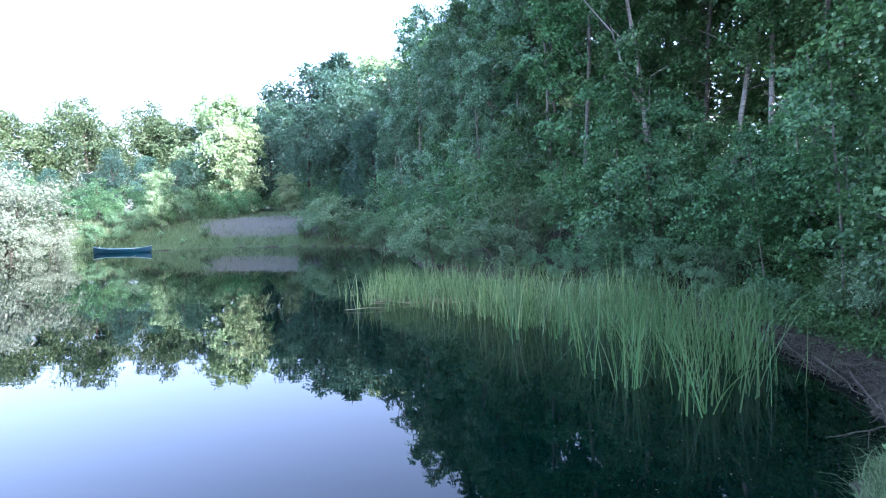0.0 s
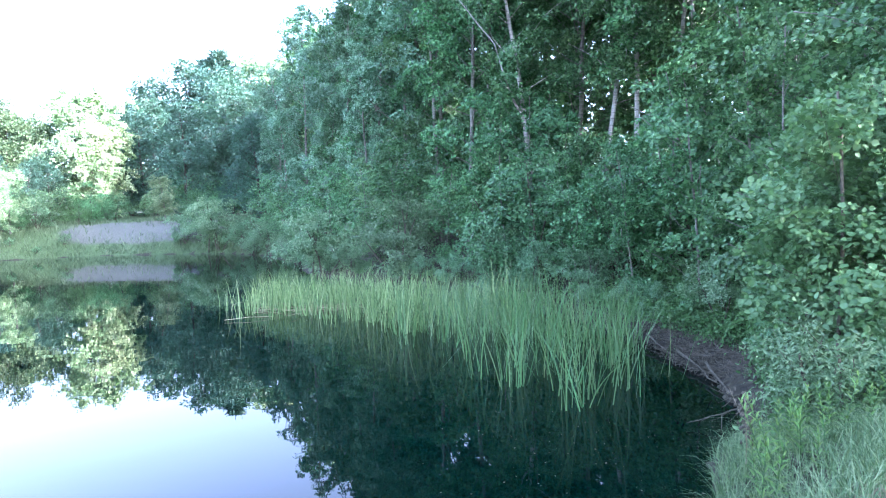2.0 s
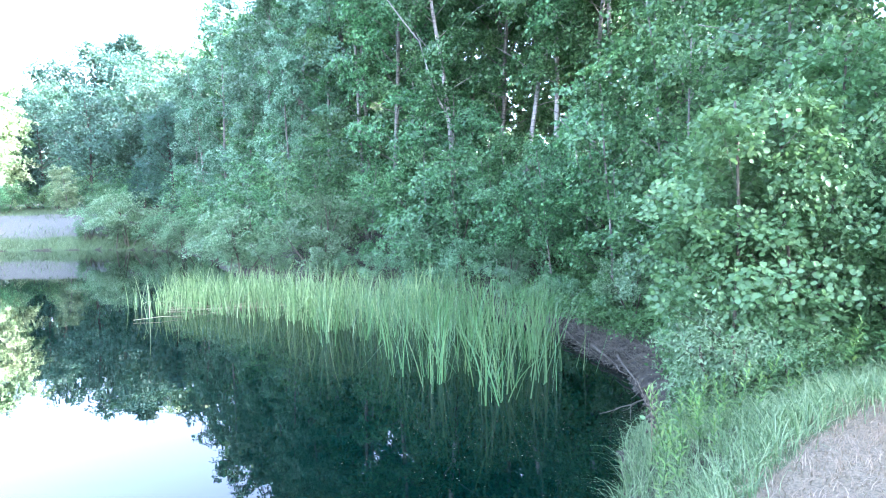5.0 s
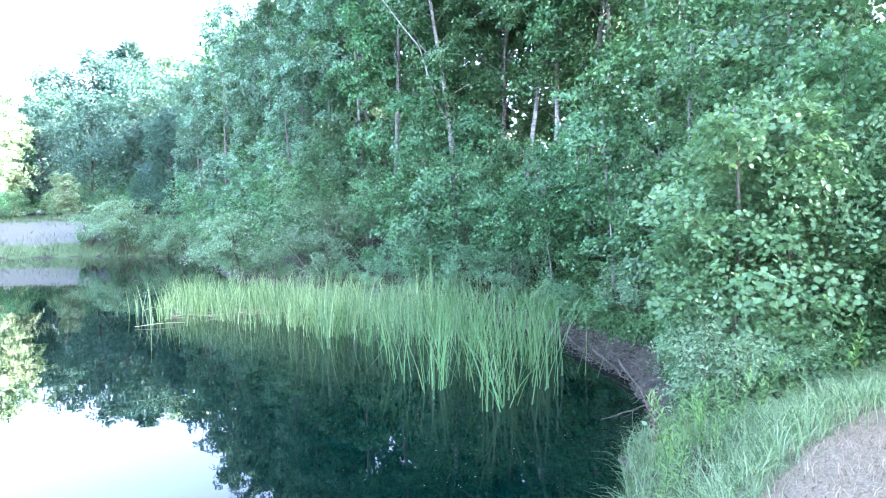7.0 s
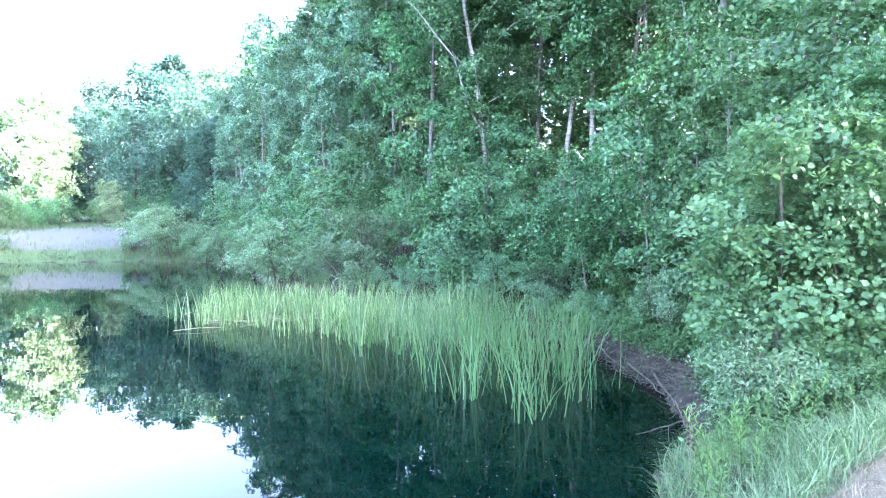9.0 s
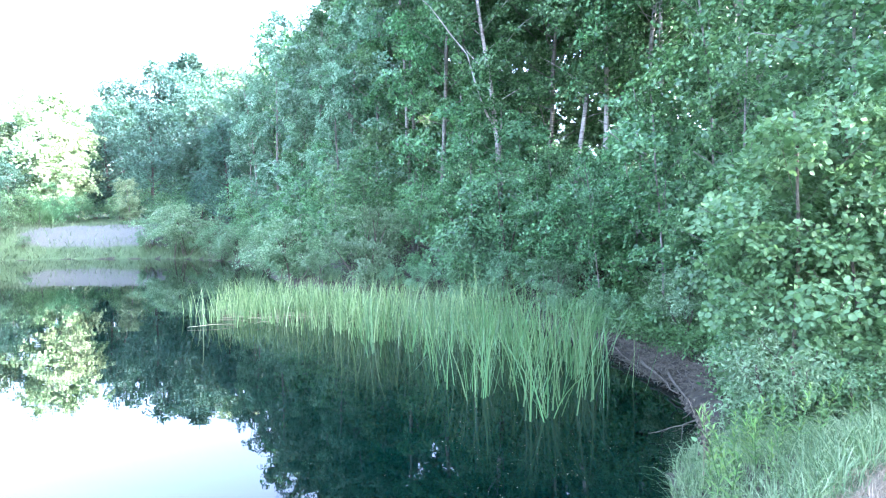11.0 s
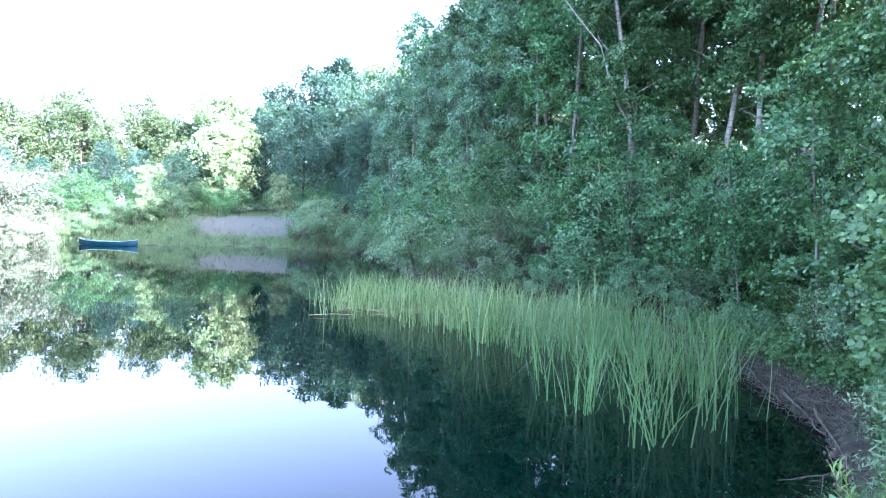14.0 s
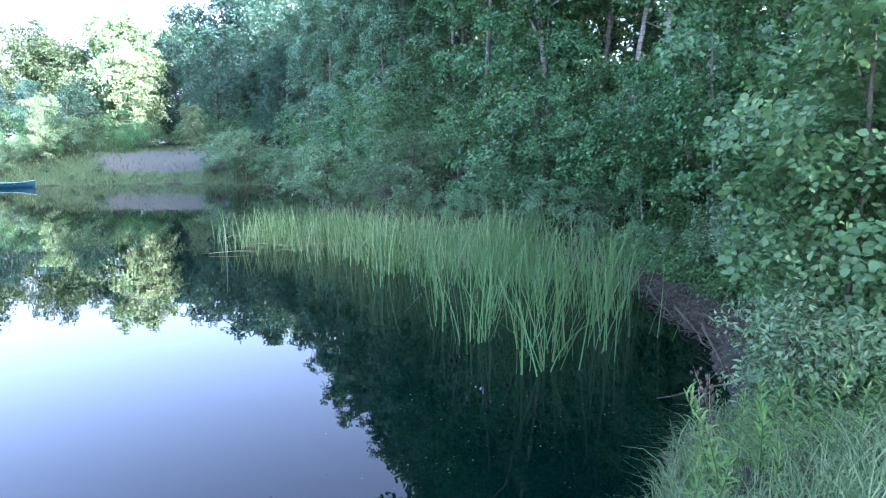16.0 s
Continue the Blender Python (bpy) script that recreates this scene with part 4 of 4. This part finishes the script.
LANCE = mesh_of("leaf", *blade_leaf(0.13, 0.024), leaf_material("lance_leaf", (0.10, 0.20, 0.045), (0.16, 0.29, 0.065), (0.24, 0.38, 0.11), 0.35))


def make_goldenrod(seed, height):
    rng = np.random.default_rng(seed)
    root = thing("goldenrod", (0, 0, 0), "leafy yellow-green goldenrod not yet in flower", "weed", "weeds on the near bank")
    path = limb_path((0, 0, -0.03), (rng.normal() * 0.12, rng.normal() * 0.12, 1), height, rng, 6, 0.05, 0.05)
    part("stem", mesh_of("stem", *tube(path, np.linspace(0.005, 0.002, 6), 5), WEED, True), root)
    n = int(18 + 22 * height)
    for k in range(n):
        t = 0.2 + 0.8 * (k + 0.5) / n
        q = t * 5 * 0.999
        p = path[int(q)] + (path[int(q) + 1] - path[int(q)]) * (q % 1)
        leaf = part("leaf", LANCE, root)
        size = (0.75 + 0.4 * rng.random()) * (1.15 - 0.55 * t)
        leaf.matrix_basis = Matrix.LocRotScale(Vector(p), Euler((0, -0.35 - 0.7 * t ** 2 + 0.2 * rng.normal(), 2.4 * k)), (size, size, size))
    return root


rods = [make_goldenrod(300 + i, h) for i, h in enumerate((0.55, 0.7, 0.45))]
plant(rods, [(2.75, 5.0, 1.0, 0), (2.95, 5.2, 1.0, 1), (3.15, 5.25, 0.9, 2), (2.55, 4.85, 0.9, 1), (3.3, 5.45, 1.0, 0), (3.05, 4.95, 0.8, 2), (2.3, 4.75, 0.5, 0), (2.05, 4.5, 0.45, 1), (1.9, 4.35, 0.5, 2),
             (4.95, 5.55, 1.0, 1), (5.2, 5.75, 1.0, 0), (4.75, 5.6, 0.8, 2), (3.7, 5.25, 0.8, 0), (3.45, 5.2, 0.8, 1), (3.6, 5.5, 1.0, 2), (3.9, 5.5, 0.9, 1), (3.2, 5.55, 1.0, 0), (3.0, 5.45, 0.9, 1), (3.4, 5.7, 1.0, 2), (2.85, 5.3, 0.8, 0), (3.5, 5.75, 0.9, 1), (3.7, 5.9, 1.0, 0), (4.1, 5.35, 0.9, 2), (4.3, 5.5, 0.8, 0), (3.25, 5.1, 0.7, 1), (2.2, 4.6, 0.6, 2), (2.45, 4.8, 0.6, 0)])


def make_dock(seed, height, label):
    rng = np.random.default_rng(seed)
    root = thing("dead_dock", (0, 0, 0), label, "weed", "dead stalks at the waterline")
    path = limb_path((0, 0, -0.05), (-0.14, 0.05, 1), height, rng, 8, 0.02, 0.07)
    part("stem", mesh_of("stem", *tube(path, np.linspace(0.007, 0.002, 8), 5), STRAW, True), root)
    for k in range(16):
        q = (0.45 + 0.55 * k / 16) * 7 * 0.999
        p = path[int(q)] + (path[int(q) + 1] - path[int(q)]) * (q % 1) + rng.normal(size=3) * [0.03, 0.03, 0.01]
        bm = bmesh.new()
        bmesh.ops.create_icosphere(bm, subdivisions=1, radius=0.016)
        bmesh.ops.scale(bm, vec=(0.8, 0.8, 1.5), verts=bm.verts)
        for v in bm.verts:
            v.co += Vector(rng.normal(size=3) * 0.004)
        bmesh.ops.translate(bm, vec=p, verts=bm.verts)
        me = bpy.data.meshes.new("seed_head")
        bm.to_mesh(me)
        bm.free()
        me.materials.append(TWIG)
        part("seed_head", me, root)
    return root


docks = [make_dock(320, 0.85, "dry brown dock stalk with seed heads"), make_dock(321, 0.65, "short dry dock stalk with seed heads")]
plant(docks, [(3.12, 5.85, 1.0, 0), (3.25, 5.95, 1.0, 1), (3.45, 6.3, 0.9, 0)])


def make_branch(seed, a, b, r, label):
    """A bare dead branch lying from a to b, with side twigs."""
    rng = np.random.default_rng(seed)
    a, b = np.array(a, float), np.array(b, float)
    root = thing("fallen_branch", tuple(a), label, "branch", "dead branches at the waterline")
    d = b - a
    path = np.array([d * t + rng.normal(size=3) * 0.012 * (0 < t < 1) for t in np.linspace(0, 1, 7)])
    part("stem", mesh_of("stem", *tube(path, np.linspace(r, r * 0.35, 7), 6), TWIG, True), root)
    for k in range(4):
        s0 = path[1 + k]
        tip = limb_path(s0, d / np.linalg.norm(d) + rng.normal(size=3) * 0.7, 0.16 + 0.2 * rng.random(), rng, 4, 0.1, 0.2)
        part("twig", mesh_of("twig", *tube(tip, np.linspace(r * 0.45, r * 0.15, 4), 4), TWIG, True), root)
    return root


make_branch(330, (4.35, 7.55, 0.22), (3.55, 7.6, 0.06), 0.012, "thin dead branch reaching out over the water")
make_branch(331, (4.75, 8.35, 0.16), (4.25, 8.05, 0.05), 0.012, "thin dead branch reaching out over the water")
make_branch(332, (5.02, 10.6, 0.16), (4.78, 9.0, 0.05), 0.022, "grey dead branch lying along the waterline")
make_branch(333, (5.05, 11.8, 0.20), (4.9, 10.3, 0.05), 0.018, "grey dead branch lying along the waterline")
make_branch(334, (4.95, 9.6, 0.20), (4.55, 8.25, 0.04), 0.020, "grey dead branch lying along the waterline")
